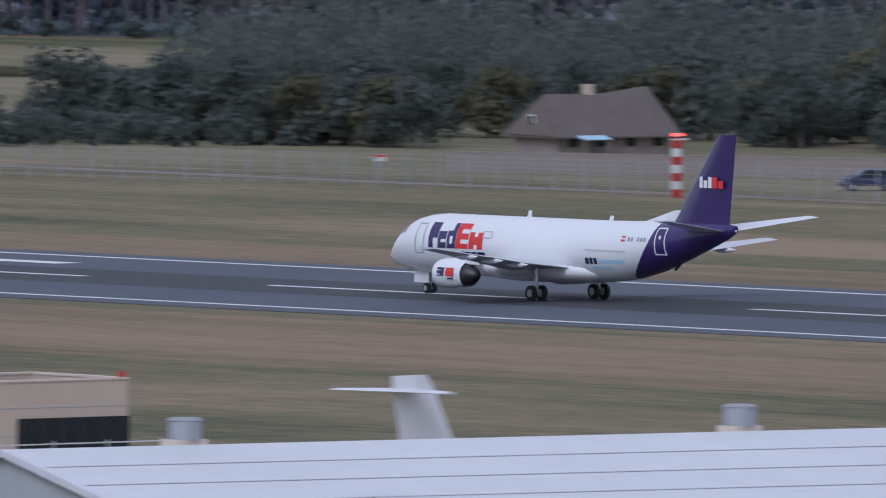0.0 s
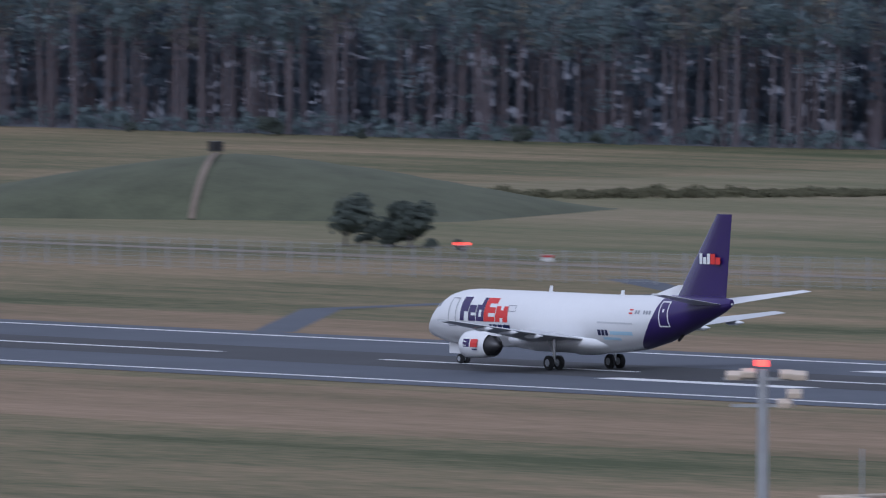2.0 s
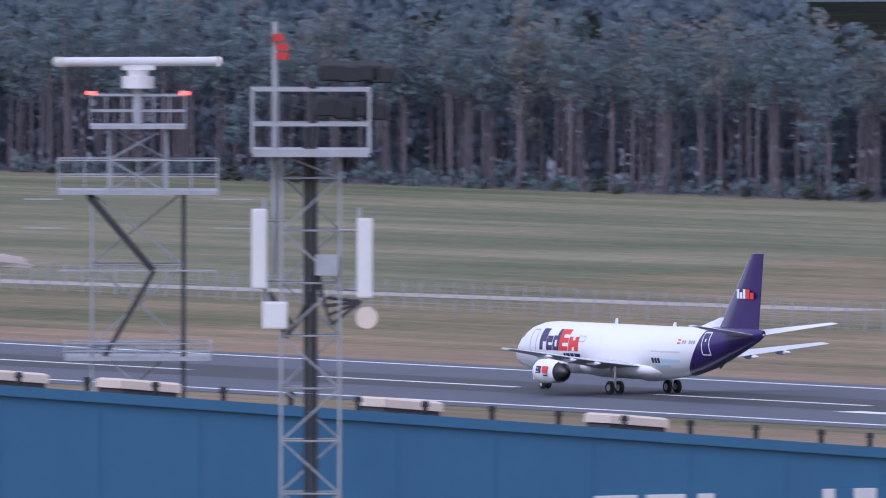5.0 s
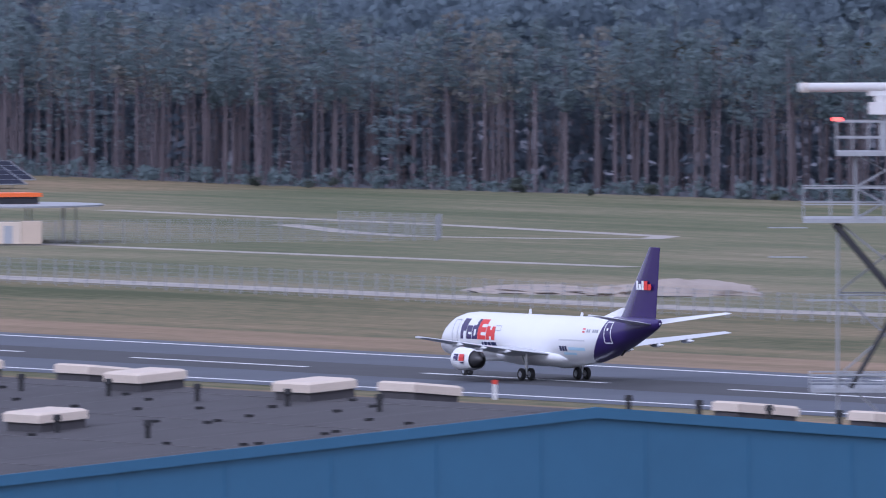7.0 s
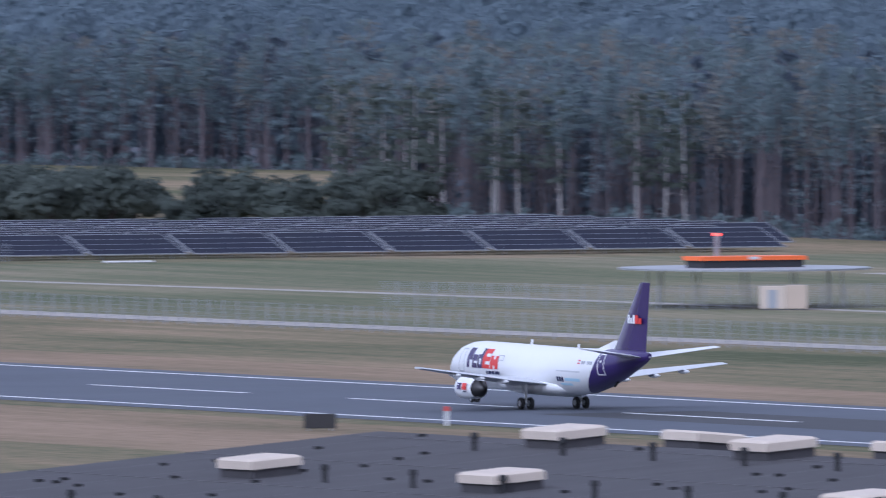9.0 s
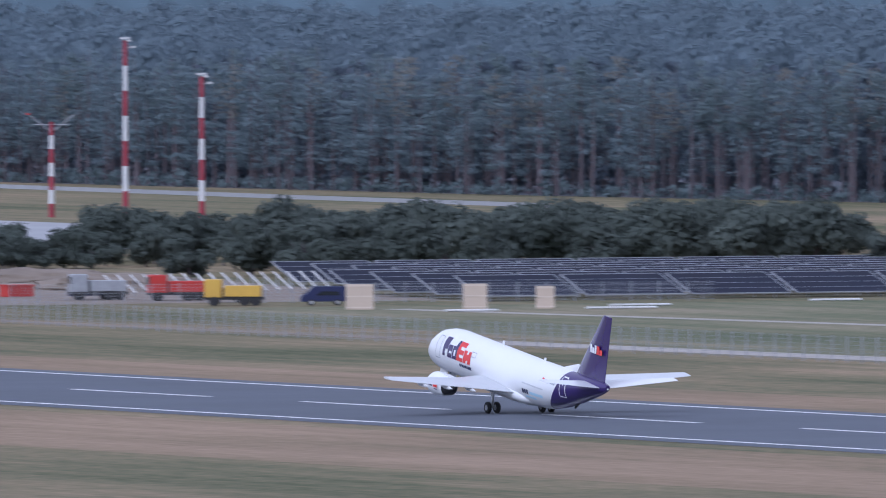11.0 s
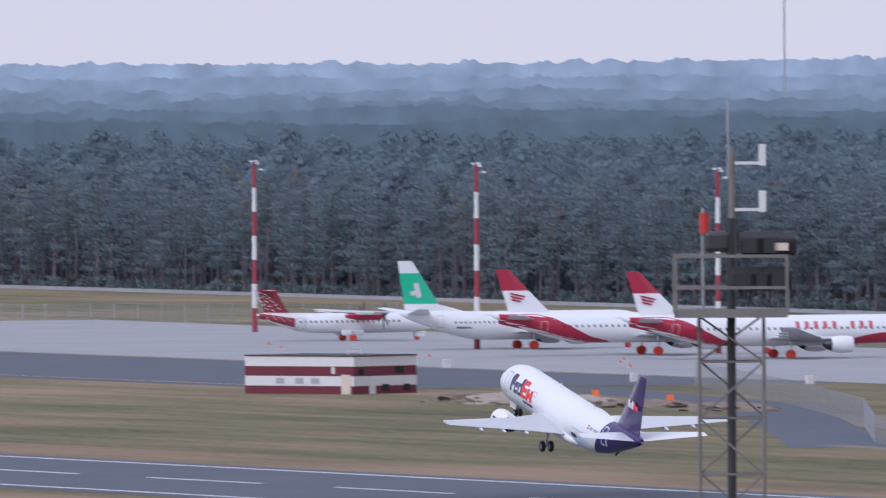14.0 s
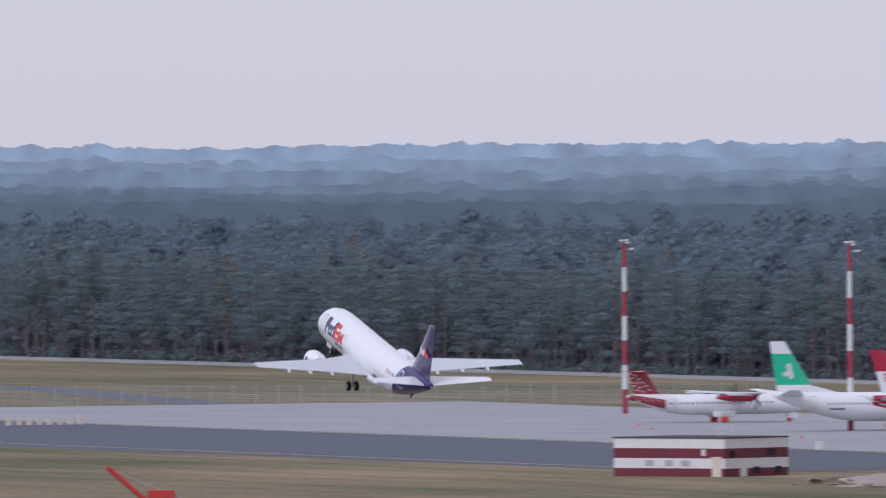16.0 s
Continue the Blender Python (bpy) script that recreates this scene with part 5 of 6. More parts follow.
# thicket that fills the ground behind and under the farm's trees
V, n_faces = [], 0
for i in range(560):
    back = i < 330
    aa = radians(rng.uniform(38.15, 40.5) if back else rng.uniform(37.32, 38.55))
    dd = rng.uniform(1590, 1790) if back else rng.uniform(1574, 1625)
    hh = rng.uniform(5.5, 10.0) if back else rng.uniform(1.4, 3.4)
    n = 4
    cen = np.stack([rng.uniform(-0.3, 0.3, n) * hh, rng.uniform(-0.3, 0.3, n) * hh, hh * np.linspace(0.18, 0.78, n)], 1)
    cv, cf = tuft_cloud(rng, cen, np.full((n, 3), hh * 0.26), 150 if back else 90, 0.36 if back else 0.24)
    V.append(cv + np.array((dd * math.sin(aa), dd * math.cos(aa), 0.0)))
    n_faces += len(cf)
thicket = mesh_of("thicket", np.concatenate(V).tolist(), np.arange(n_faces * 4).reshape(-1, 4).tolist(), ["bush"])
tagged(thicket, "dense dark green scrub round the farmhouse", "thicket", "", "stuff")

# farmhouse
hs = thing("farmhouse", pose(987.9, 1206.4, 0, 0, 0, -9), "old farmhouse with a sagging grey-brown roof", "house")
boxed("wall_body", (10.6, 6.8, 2.0), (0, 0, 1.0), "plank", hs, "dark weathered timber walls")
bm = bmesh.new()
rings = []
for k in range(9):
    f = k / 8
    sag = -0.22 * math.sin(math.pi * f) + 0.06 * math.sin(9 * f)
    x0, x1 = -6.0 + 12.0 * f, -4.6 + 9.7 * f
    rings.append([(x0, -4.3, 1.55), (x1, -0.12, 4.85 + 0.55 * f + sag), (x1, 0.12, 4.85 + 0.55 * f + sag), (x0, 4.3, 1.55), (x0, 4.3, 1.4), (x0, -4.3, 1.4)])
loft(bm, rings)
part("roof", bm, "tile", hs, "sagging grey-brown fibre cement roof")
boxed("chimney", (0.75, 0.75, 1.2), (-0.3, 0.2, 5.05), "beige", hs, "pale brick chimney")
bm = bmesh.new()
loft(bm, [[(-6.06 + d, -3.7, 1.6), (-4.86 + d, 0, 4.45), (-6.06 + d, 3.7, 1.6)] for d in (0.0, 0.1)])
part("gable_boarding", bm, "gableboard", hs, "brown boarded gable")
w = boxed("gable_window", (0.12, 0.95, 1.0), (-5.62, 0.1, 2.75), "mastwhite", hs, "white framed gable window")
boxed("pane", (0.14, 0.7, 0.75), (-5.63, 0.1, 2.75), "glass", w)
for x in (-3.8, -1.2, 1.6, 4.2):
    boxed("window", (0.9, 0.08, 0.9), (x, -3.43, 1.15), "glass", hs)
boxed("porch_roof", (2.6, 1.7, 0.1), (-2.6, -4.6, 1.5), "paleblue", hs, "pale sheet porch roof", 0, pose(0, 0, 0, 12))
for x in (-3.7, -1.5):
    boxed("porch_post", (0.14, 0.14, 1.45), (x, -5.2, 0.72), "plank", hs)
h2 = thing("cottage", pose(1036, 1199, 0, 0, 0, -32), "small pale yellow cottage among trees", "house")
boxed("wall_body", (9, 7, 3.2), (0, 0, 1.6), "beige", h2)
bm = bmesh.new()
loft(bm, [[(-5, -4.2, 2.9), (-5, 0, 6.0), (-5, 4.2, 2.9)], [(5, -4.2, 2.9), (5, 0, 6.0), (5, 4.2, 2.9)]])
part("roof", bm, "tile", h2)
boxed("gable", (0.1, 5.2, 1.6), (-4.98, 0, 3.6), "beige", h2)
for x in (-2.5, 1.5):
    boxed("window", (1.0, 0.08, 1.1), (x, -3.53, 1.7), "glass", h2)

# plank fence before the farm
fence = thing("plank_fence", pose(948.6, 1176.5, 0, 0, 0, math.degrees(math.atan2(-1, 0.48))), "weathered grey plank fence along the farmyard", "fence")
boxed("cap_rail", (46, 0.1, 0.12), (23, 0, 1.62), "plank", fence)
me = None
for i in range(150):
    if me is None:
        ob = boxed("plank", (0.28, 0.04, 1.6), (0.15, 0, 0.8), "plank", fence)
        me = ob.data
    else:
        ob = new("plank", me)
        ob.parent = fence
    ob.location = (0.31 * i, 0.01 * (i % 2), 0.02 * math.sin(i * 1.7))


def car(m, paint, label, van=False):
    t = thing("car", m, label, "car", "vehicles on the airfield's edge")
    bm = bmesh.new()
    L = 4.6
    prof = [(-2.3, 0.45), (-2.3, 0.95), (-2.1, 1.05), (-1.7, 1.62), (0.4, 1.68), (1.15, 1.1), (2.15, 0.98), (2.3, 0.75), (2.3, 0.4)] if not van else \
        [(-2.6, 0.45), (-2.6, 2.0), (-2.4, 2.1), (1.2, 2.1), (1.9, 1.3), (2.5, 1.1), (2.6, 0.8), (2.6, 0.4)]
    loft(bm, [[(x, y, z) for y, z in prof] for x in (-0.85, 0.85)])
    bmesh.ops.bevel(bm, geom=list(bm.edges), offset=0.07, segments=2, affect="EDGES")
    part("body", bm, paint, t)
    for x in (-0.86, 0.86):
        bm = bmesh.new()
        quad(bm, [(x * 1.005, y, z) for y, z in ((-1.75, 1.1), (-1.5, 1.52), (0.35, 1.55), (0.95, 1.1))])
        part("side_glass", bm, "glass", t)
        for y in (-1.45, 1.45):
            w = rodded("tyre", (x - 0.1, y, 0.34), (x + 0.1, y, 0.34), 0.34, "black", t, seg=16)
            rodded("rim", (x - 0.11, y, 0.34), (x + 0.11, y, 0.34), 0.2, "metal", w, seg=12)
        boxed("headlight", (0.3, 0.06, 0.14), (x * 0.75, 2.3, 0.78), "mastwhite", t)
    bm = bmesh.new()
    quad(bm, [(-0.7, 1.12, 1.12), (0.7, 1.12, 1.12), (0.62, 0.52, 1.6), (-0.62, 0.52, 1.6)])
    part("windscreen", bm, "glass", t)
    return t


car(pose(947, 1123, 0, 0, 0, 62), "navy", "dark blue estate car on the perimeter road")
# chequered obstacle mast
t = thing("obstacle_mast", pose(925, 1119.5, 0), "short red and white banded mast with red lamp", "mast")
for i in range(7):
    boxed("band", (0.52, 0.52, 0.62), (0, 0, 0.31 + 0.62 * i), "signred" if i % 2 == 0 else "mastwhite", t)
boxed("lamp_arm", (1.6, 0.15, 0.15), (0.3, 0, 4.4), "mastwhite", t)
boxed("red_light", (0.9, 0.35, 0.2), (0.1, 0, 4.75), "lampred", t, "lit red obstruction light")
for x, y in ((931, 1163), (905, 1236)):
    t = thing("warning_sign", pose(x, y, 0, 0, 0, -35), "small red and white warning sign on a post", "sign")
    rodded("post", (0, 0, 0), (0, 0, 1.8), 0.05, "galv", t)
    boxed("board", (0.9, 0.05, 0.55), (0, -0.05, 1.8), "mastwhite", t)
    boxed("stripe", (0.9, 0.05, 0.2), (0, -0.08, 1.95), "signred", t)


def mesh_fence(name, pts, h, step, label, wires=7):
    """A chain-link fence: posts as parts, one wire mesh for each run."""
    f = thing(name, pose(0, 0, 0), label, "fence")
    post = None
    for (x0, y0), (x1, y1) in zip(pts, pts[1:]):
        d = Vector((x1 - x0, y1 - y0, 0))
        n = max(1, int(d.length / step))
        for i in range(n):
            p = Vector((x0, y0, 0)) + d * (i / n)
            if post is None:
                o = boxed("post", (0.09, 0.09, h), (0, 0, h / 2), "galv", f)
                post = o.data
            else:
                o = new("post", post)
                o.parent = f
            o.location = p
        bm = bmesh.new()
        u = d.normalized()
        for k in range(wires):
            z = h * (k + 0.6) / wires
            quad(bm, [(x0, y0, z), (x1, y1, z), (x1, y1, z + 0.02), (x0, y0, z + 0.02)])
        m = int(d.length / 0.3)
        for k in range(m):
            q = Vector((x0, y0, 0)) + u * (0.3 * k)
            quad(bm, [(q.x, q.y, 0.1), (q.x + u.x * 0.02, q.y + u.y * 0.02, 0.1), (q.x + u.x * 0.02, q.y + u.y * 0.02, h), (q.x, q.y, h)])
        part("wire_mesh", bm, "galv", f, "grey chain-link mesh")
    return f


mesh_fence("perimeter_fence", [(936, 1050), (925, 1148), (903, 1231), (896, 1300), (895, 1381), (897, 1480), (898, 1560)], 2.6, 3.0, "long grey chain-link perimeter fence")
mesh_fence("perimeter_fence", [(898, 1560), (900, 1640), (895, 1800), (893, 1930), (897, 2050), (915, 2106)], 2.6, 3.0, "long grey chain-link perimeter fence")
mesh_fence("security_fence", [(915, 2106), (950, 2190), (985, 2290), (1028, 2424)], 3.0, 3.2, "dense pale security fence beside the taxiway", 12)
mesh_fence("yard_fence", [(935, 2086), (985, 2068), (1010, 2062)], 2.2, 3.0, "low wire fence of the building yard")
mesh_fence("beacon_fence", [(1029, 1839), (1032, 1822), (1024, 1809), (962, 1815), (948, 1850)], 2.6, 2.5, "pale wire fence round the navigation beacon", 14)
mesh_fence("field_fence", [(1052, 3080), (1100, 3000), (1150, 2960), (1200, 2930)], 3.2, 3.5, "tall pale wire fence behind the apron", 10)

# turf mound with a worn path and a marker
bm = bmesh.new()
N, K = 48, 14
mx, my = 997.5, 1410.5
u = Vector((0.578, -0.816, 0))
v = Vector((0.816, 0.578, 0))
grid = []
for i in range(N + 1):
    row = []
    for j in range(K + 1):
        a, b = i / N * 2 - 1, j / K * 2 - 1
        r = max(0.0, 1 - abs(a) ** 1.35) * max(0.0, 1 - b * b)
        p = Vector((mx, my, 0)) + u * (a * 30) + v * (b * 24)
        row.append(bm.verts.new((p.x, p.y, -0.05 + 5.3 * r ** 0.8 + 0.12 * noise.noise((i * 0.7, j * 0.7, 0)) * (r > 0))))
    grid.append(row)
for i in range(N):
    for j in range(K):
        bm.faces.new((grid[i][j], grid[i + 1][j], grid[i + 1][j + 1], grid[i][j + 1]))
mound = smooth(part("turf_mound", bm, "hill"))
tagged(mound, "dark green turf-covered earth mound", "mound", "", "structure")
bm = bmesh.new()
rows = []
for j in range(0, 15):
    b = -1 + j / 14
    along_u = -1.2 - 5.9 * b
    r = max(0.0, 1 - (abs(along_u) / 30) ** 1.35) * max(0.0, 1 - b * b)
    p = Vector((mx, my, 0)) + u * along_u + v * (b * 24)
    z = 0.14 + 5.3 * r ** 0.8
    rows.append([(p.x - u.x * 0.3, p.y - u.y * 0.3, z), (p.x + u.x * 0.3, p.y + u.y * 0.3, z)])
loft(bm, rows, close=False, caps=False)
part("worn_path", bm, "dirt", mound, "worn earth path up the mound")
t = thing("marker_box", pose(mx - 1.0, my + 1, 5.2), "small dark marker box on the mound", "marker")
boxed("case", (1.1, 0.8, 0.9), (0, 0, 0.75), "dark", t)
for x in (-0.4, 0.4):
    boxed("foot", (0.1, 0.1, 0.5), (x, 0, 0.2), "dark", t)
t = thing("light_bar", pose(943, 1300, 0, 0, 0, -36), "low bar of lit red approach lights", "lights")
boxed("bar", (1.3, 0.12, 0.1), (0, 0, 0.62), "galv", t)
for x in (-0.5, 0, 0.5):
    rodded("lamp", (x, -0.05, 0.66), (x, -0.05, 0.86), 0.14, "lampred", t)
    boxed("stake", (0.06, 0.06, 0.6), (x, 0, 0.3), "galv", t)
for i, (x, y, sx, sy, h) in enumerate(((934, 1604, 9, 7, 1.5), (927, 1618, 6, 10, 0.8), (964, 2330, 5, 4, 1.5), (966, 2345, 6, 4, 1.3), (968, 2318, 7, 5, 1.2), (970, 2300, 6, 5, 1.0), (975, 2150, 8, 10, 1.6), (990, 2200, 10, 9, 1.5), (970, 2275, 6, 6, 1.1))):
    bm = bmesh.new()
    bmesh.ops.create_icosphere(bm, subdivisions=4, radius=1.0)
    for w in bm.verts:
        k = noise.fractal((w.co.x * 2 + i * 5, w.co.y * 2, w.co.z * 2), 0.7, 2.0, 4)
        w.co = Vector((w.co.x * sx, w.co.y * sy, w.co.z * h)) * (1 + 0.25 * k)
    ob = smooth(part("earth_mound", bm, "sand" if i in (0, 1, 2, 4) else "dirt"), 1.0)
    ob.location = (x, y, -0.1)
    tagged(ob, "heap of pale sand and earth on the grass", "heap", "spoil heaps")


# ---- solar field, beacon and building yard ----
def solar_table(m):
    t = thing("solar_table", m, "tilted table of dark solar panels in a field", "solar panel", "solar tables")
    tilt = pose(0, 0, 1.65, 18)
    bm = bmesh.new()
    box(bm, (12.2, 7.0, 0.08), (0, 0, 0))
    bm.transform(tilt)
    part("panel_bed", bm, "panel", t, "dark blue solar cells")
    for k in (-3.5, -1.75, 0.0, 1.75, 3.5):
        bm = bmesh.new()
        box(bm, (12.3, 0.05 if abs(k) < 3 else 0.14, 0.11), (0, k, 0.0))
        bm.transform(tilt)
        part("frame_rail", bm, "galv", t)
    for x in (-6.1, 6.1):
        bm = bmesh.new()
        box(bm, (0.12, 7.0, 0.12), (x, 0, 0))
        bm.transform(tilt)
        part("end_rail", bm, "galv", t)
    for x in (-4.5, 4.5):
        rodded("front_post", (x, -2.6, 0), (x, -2.6, 0.85), 0.07, "galv", t)
        rodded("rear_post", (x, 2.6, 0), (x, 2.6, 2.4), 0.07, "galv", t)
    return t


first = None
for j in range(8):
    for i in range(14):
        x, y = 952 + 13.0 * i + 0.5 * j, 2074 + 12 * j - 0.2 * i
        if x < np.interp(y, [2070, 2300], [978, 1048]) or x > np.interp(y, [2070, 2100, 2300], [1112, 1125, 1150]):
            continue
        m = pose(x, y, 0)
        if first is None:
            first = solar_table(m)
        else:
            copy_thing(first, m)
# unfinished rows: slanted posts
for i in range(17):
    x, y = 962 + 1.9 * i, 2118 + 0.6 * i
    t = thing("panel_support", pose(x, y, 0), "slanted bare steel support for solar panels", "support", "unfinished supports")
    rodded("beam", (0, -2.5, 0.4), (0, 2.5, 2.3), 0.09, "mastwhite", t)
    rodded("post", (0, 1.5, 0), (0, 1.5, 1.95), 0.08, "galv", t)

# navigation beacon: raised round screen over a small shelter
bc = thing("navigation_beacon", pose(978, 1826, 0), "round raised beacon screen with an orange band", "beacon")
bm = bmesh.new()
bmesh.ops.create_cone(bm, cap_ends=True, segments=48, radius1=13, radius2=13, depth=0.18, matrix=Matrix.Translation((0, 0, 4.0)))
part("round_screen", bm, "galv", bc, "flat round grey screen")
for k in range(12):
    a = k * math.tau / 12
    rodded("strut", (10 * math.cos(a), 10 * math.sin(a), 0), (10 * math.cos(a), 10 * math.sin(a), 3.95), 0.07, "galv", bc, seg=6)
boxed("orange_band", (12.4, 4.0, 0.42), (0, 0, 5.05), "signorange", bc, "orange band of the aerial shelter")
boxed("band_plinth", (11.8, 3.6, 0.76), (0, 0, 4.46), "lattice_dark", bc)
boxed("band_mark", (1.2, 0.05, 0.3), (0, -2.02, 5.08), "mastwhite", bc)
rodded("monitor_pole", (-3, 0.5, 5.2), (-3, 0.5, 7.4), 0.24, "galv", bc)
boxed("pole_light", (0.7, 0.5, 0.22), (-3, 0.5, 7.5), "lampred", bc, "red obstruction light")
t = thing("equipment_shelter", pose(975, 1812, 0, 0, 0, -28), "cream and grey equipment shelter on short legs", "shelter")
boxed("grey_half", (2.6, 2.4, 2.3), (-1.2, 0, 1.3), "cream", t, bevel=0.05)
boxed("cream_half", (2.2, 2.4, 2.4), (1.25, 0, 1.35), "beige", t, bevel=0.05)
boxed("plinth", (4.6, 2.0, 0.2), (0, 0, 0.1), "concrete", t)
boxed("door", (0.9, 0.06, 1.9), (-1.2, -1.22, 1.15), "greyline", t)
for x, y, w, h in ((956, 2040, 3.0, 2.9), (968, 2036, 2.6, 2.9), (975.5, 2034, 2.0, 2.6)):
    t = thing("timber_crate", pose(x, y, 0, 0, 0, -26), "tall pale pink timber crate in the yard", "crate", "crates in the yard")
    boxed("case", (w, 1.6, h - 0.15), (0, 0, h / 2 - 0.075), "beige", t, bevel=0.04)
    for z in (0.25, h * 0.5, h - 0.3):
        boxed("batten", (w + 0.06, 1.66, 0.14), (0, 0, z), "cream", t)
for x, y, l in ((982, 2028, 8), (990, 2040, 7), (1020, 2052, 6), (962, 2024, 6)):
    t = thing("pipe_bundle", pose(x, y, 0, 0, 0, -4), "long pale bundle of pipes lying on the grass", "pipes", "pipe bundles")
    for k in range(4):
        rodded("pipe", (-l / 2, 0.22 * k, 0.14), (l / 2, 0.22 * k, 0.14), 0.12, "mastwhite", t, seg=7)
car(pose(962, 2062, 0, 0, 0, 70), "navy", "dark van beside the solar field", True)


def tipper(m, paint, label):
    t = thing("truck", m, label, "truck", "vehicles on the airfield's edge")
    boxed("chassis", (2.2, 6.4, 0.3), (0, 0, 0.8), "black", t)
    boxed("cab", (2.3, 1.9, 2.0), (0, 2.3, 1.9), paint, t, bevel=0.12)
    boxed("windscreen", (2.0, 0.06, 0.8), (0, 3.26, 2.25), "glass", t)
    boxed("skip_body", (2.4, 4.0, 1.2), (0, -1.0, 1.6), paint, t, bevel=0.06)
    for y in (-2.4, -1.2, 2.2):
        for x in (-1.0, 1.0):
            rodded("tyre", (x - 0.15, y, 0.5), (x + 0.15, y, 0.5), 0.5, "black", t, seg=16)
    return t


tipper(pose(953, 2066, 0, 0, 0, 60), "yellow", "yellow truck beside the solar field")
tipper(pose(958, 2092, 0, 0, 0, 75), "signred", "red truck parked in the yard")
tipper(pose(952, 2100, 0, 0, 0, 75), "galv", "grey truck parked in the yard")
car(pose(953, 2104, 0, 0, 0, 80), "navy", "dark blue van parked in the yard", True)
car(pose(958.5, 2080, 0, 0, 0, 80), "dark", "dark pickup parked in the yard")
t = thing("skip", pose(951, 2120, 0, 0, 0, 10), "red waste skip in the yard", "skip")
boxed("tub", (3.4, 1.8, 1.3), (0, 0, 0.68), "signred", t, bevel=0.08)
boxed("rim", (3.6, 2.0, 0.12), (0, 0, 1.34), "signred", t)


# ---- apron: masts, parked aircraft, hut ----
def band_mast(x, y, h, heads=True, arms=False):
    t = thing("banded_mast", pose(x, y, 0, 0, 0, -23), "tall red and white banded floodlight mast", "mast", "banded masts round the apron")
    n = 7
    for i in range(n):
        rodded("band", (0, 0, h * i / n), (0, 0, h * (i + 1) / n), 0.42 - 0.02 * i, "mastred" if i % 2 == 0 else "mastwhite", t, r2=0.40 - 0.02 * i, seg=12)
    if heads:
        boxed("head_frame", (1.5, 0.3, 0.12), (0.2, 0, h), "galv", t)
        for dx, dz in ((-0.4, 0.3), (0.3, 0.35), (1.1, -0.9), (0.5, 0.0)):
            boxed("lamp_head", (0.55, 0.5, 0.28), (dx, -0.2, h + dz), "mastwhite", t, "pale floodlight head", 0.05)
        boxed("side_bracket", (1.2, 0.1, 0.1), (0.6, 0, h - 1.0), "galv", t)
    if arms:
        for dx in (-1, 1):
            rodded("slant_arm", (0, 0, h - 1.5), (dx * 3.2, 0, h + 1.0), 0.08, "galv", t)
        boxed("cross_beam", (5.0, 0.12, 0.12), (0, 0, h - 0.4), "galv", t)
        boxed("red_light", (0.5, 0.3, 0.25), (-3.3, 0, h + 1.1), "signred", t)
    return t


for x, y, h, hd, ar in ((1143.3, 2601, 25.6, True, False), (1186, 2607, 24.7, True, False), (1175.3, 2558, 20.1, True, False), (1173.7, 2605, 13.4, False, True), (1124.8, 2645, 25.0, True, False),
                        (1143.7, 2866, 25.0, True, False), (1111.5, 2700, 25.6, True, False)):
    band_mast(x, y, h, hd, ar)


def red_paint(a, body, decal, outline, skin):
    L = 44.5
    decal.sweep("tail_swoosh", 28.0, 43.6, lambda s: 1.75 + max(0.0, s - 31.5) * 0.22, lambda s: min(5.7, 1.9 + (s - 28.0) * 0.24 + 1.3 * max(0.0, min(1.0, (s - 31) / 5))), "red", 1, "dark red sweep under the tail")
    decal.sweep("nose_swoosh", 1.2, 15.0, lambda s: 1.72, lambda s: 1.75 + 1.7 * math.sin(math.pi * min(1.0, (15.0 - s) / 17.0)) ** 0.9, "red", 1, "dark red sweep under the nose")
    for i in range(9):
        if i != 3:
            decal("title_block", 9.6 + 1.3 * i, 10.15 + 1.3 * i, 4.0, 4.95, "title", 1)
    for i in range(34):
        decal("cabin_window", 6.2 + 0.86 * i, 6.45 + 0.86 * i, 3.85, 4.2, "glass", 1, off=0.015)
    outline("rear_door", 37.0, 37.9, 3.1, 4.7, "beige", 0.09, 1)
    outline("front_door", 5.0, 5.8, 2.9, 4.7, "greyline", 0.06, 1)


def wing_mark(a, body, nose):
    for k in range(3):
        boxed("fin_stripe", (0.012, 2.2 - 0.4 * k, 0.22), (0.27, nose - 40.9 - 0.1 * k, 8.3 - 0.38 * k), "red", a, "", 0, pose(0, 0, 0, -12))


NARROW = dict(
    name="parked_jet", nose=21.9, length=44.5, cone=13.5, half_width=1.98, half_height=2.07, axis=3.75, body_paint="white", cockpit=(1.9, 0.22, 0.5, 0.45), paint=red_paint, extras=wing_mark, covers=True,
    wing=[(1.3, 15.8, 24.5, 2.5, 1.0), (6.2, 19.0, 24.6, 3.0, 0.6), (17.0, 25.6, 27.4, 4.4, 0.2)],
    tail=[(0.5, 38.6, 42.4, 5.0, 0.4), (6.2, 42.2, 43.9, 5.6, 0.15)], tail_paint="wing",
    fin=[("fin", [(5.2, 35.2, 41.9, 0.5), (6.2, 36.5, 42.2, 0.46), (8.9, 39.2, 43.0, 0.36)], "white", "white fin with red stripes"),
         ("fin_tip", [(8.9, 39.2, 43.0, 0.36), (11.8, 42.0, 43.9, 0.22)], "red", "red fin tip")],
    engine=dict(x=5.75, s=14.0, z=1.9, r=1.1, length=3.4, pylon=3.0),
    gear=dict(track=3.8, r=0.58, top=2.6, nose_s=5.05, nose_r=0.38))
parked = jet(pose(1115.5, 2601, 0.04, 0, 0, -95), NARROW, "white parked airliner with red tail and nose sweep", "parked airliners")
copy_thing(parked, pose(1112.5, 2640, 0.04, 0, 0, -95))


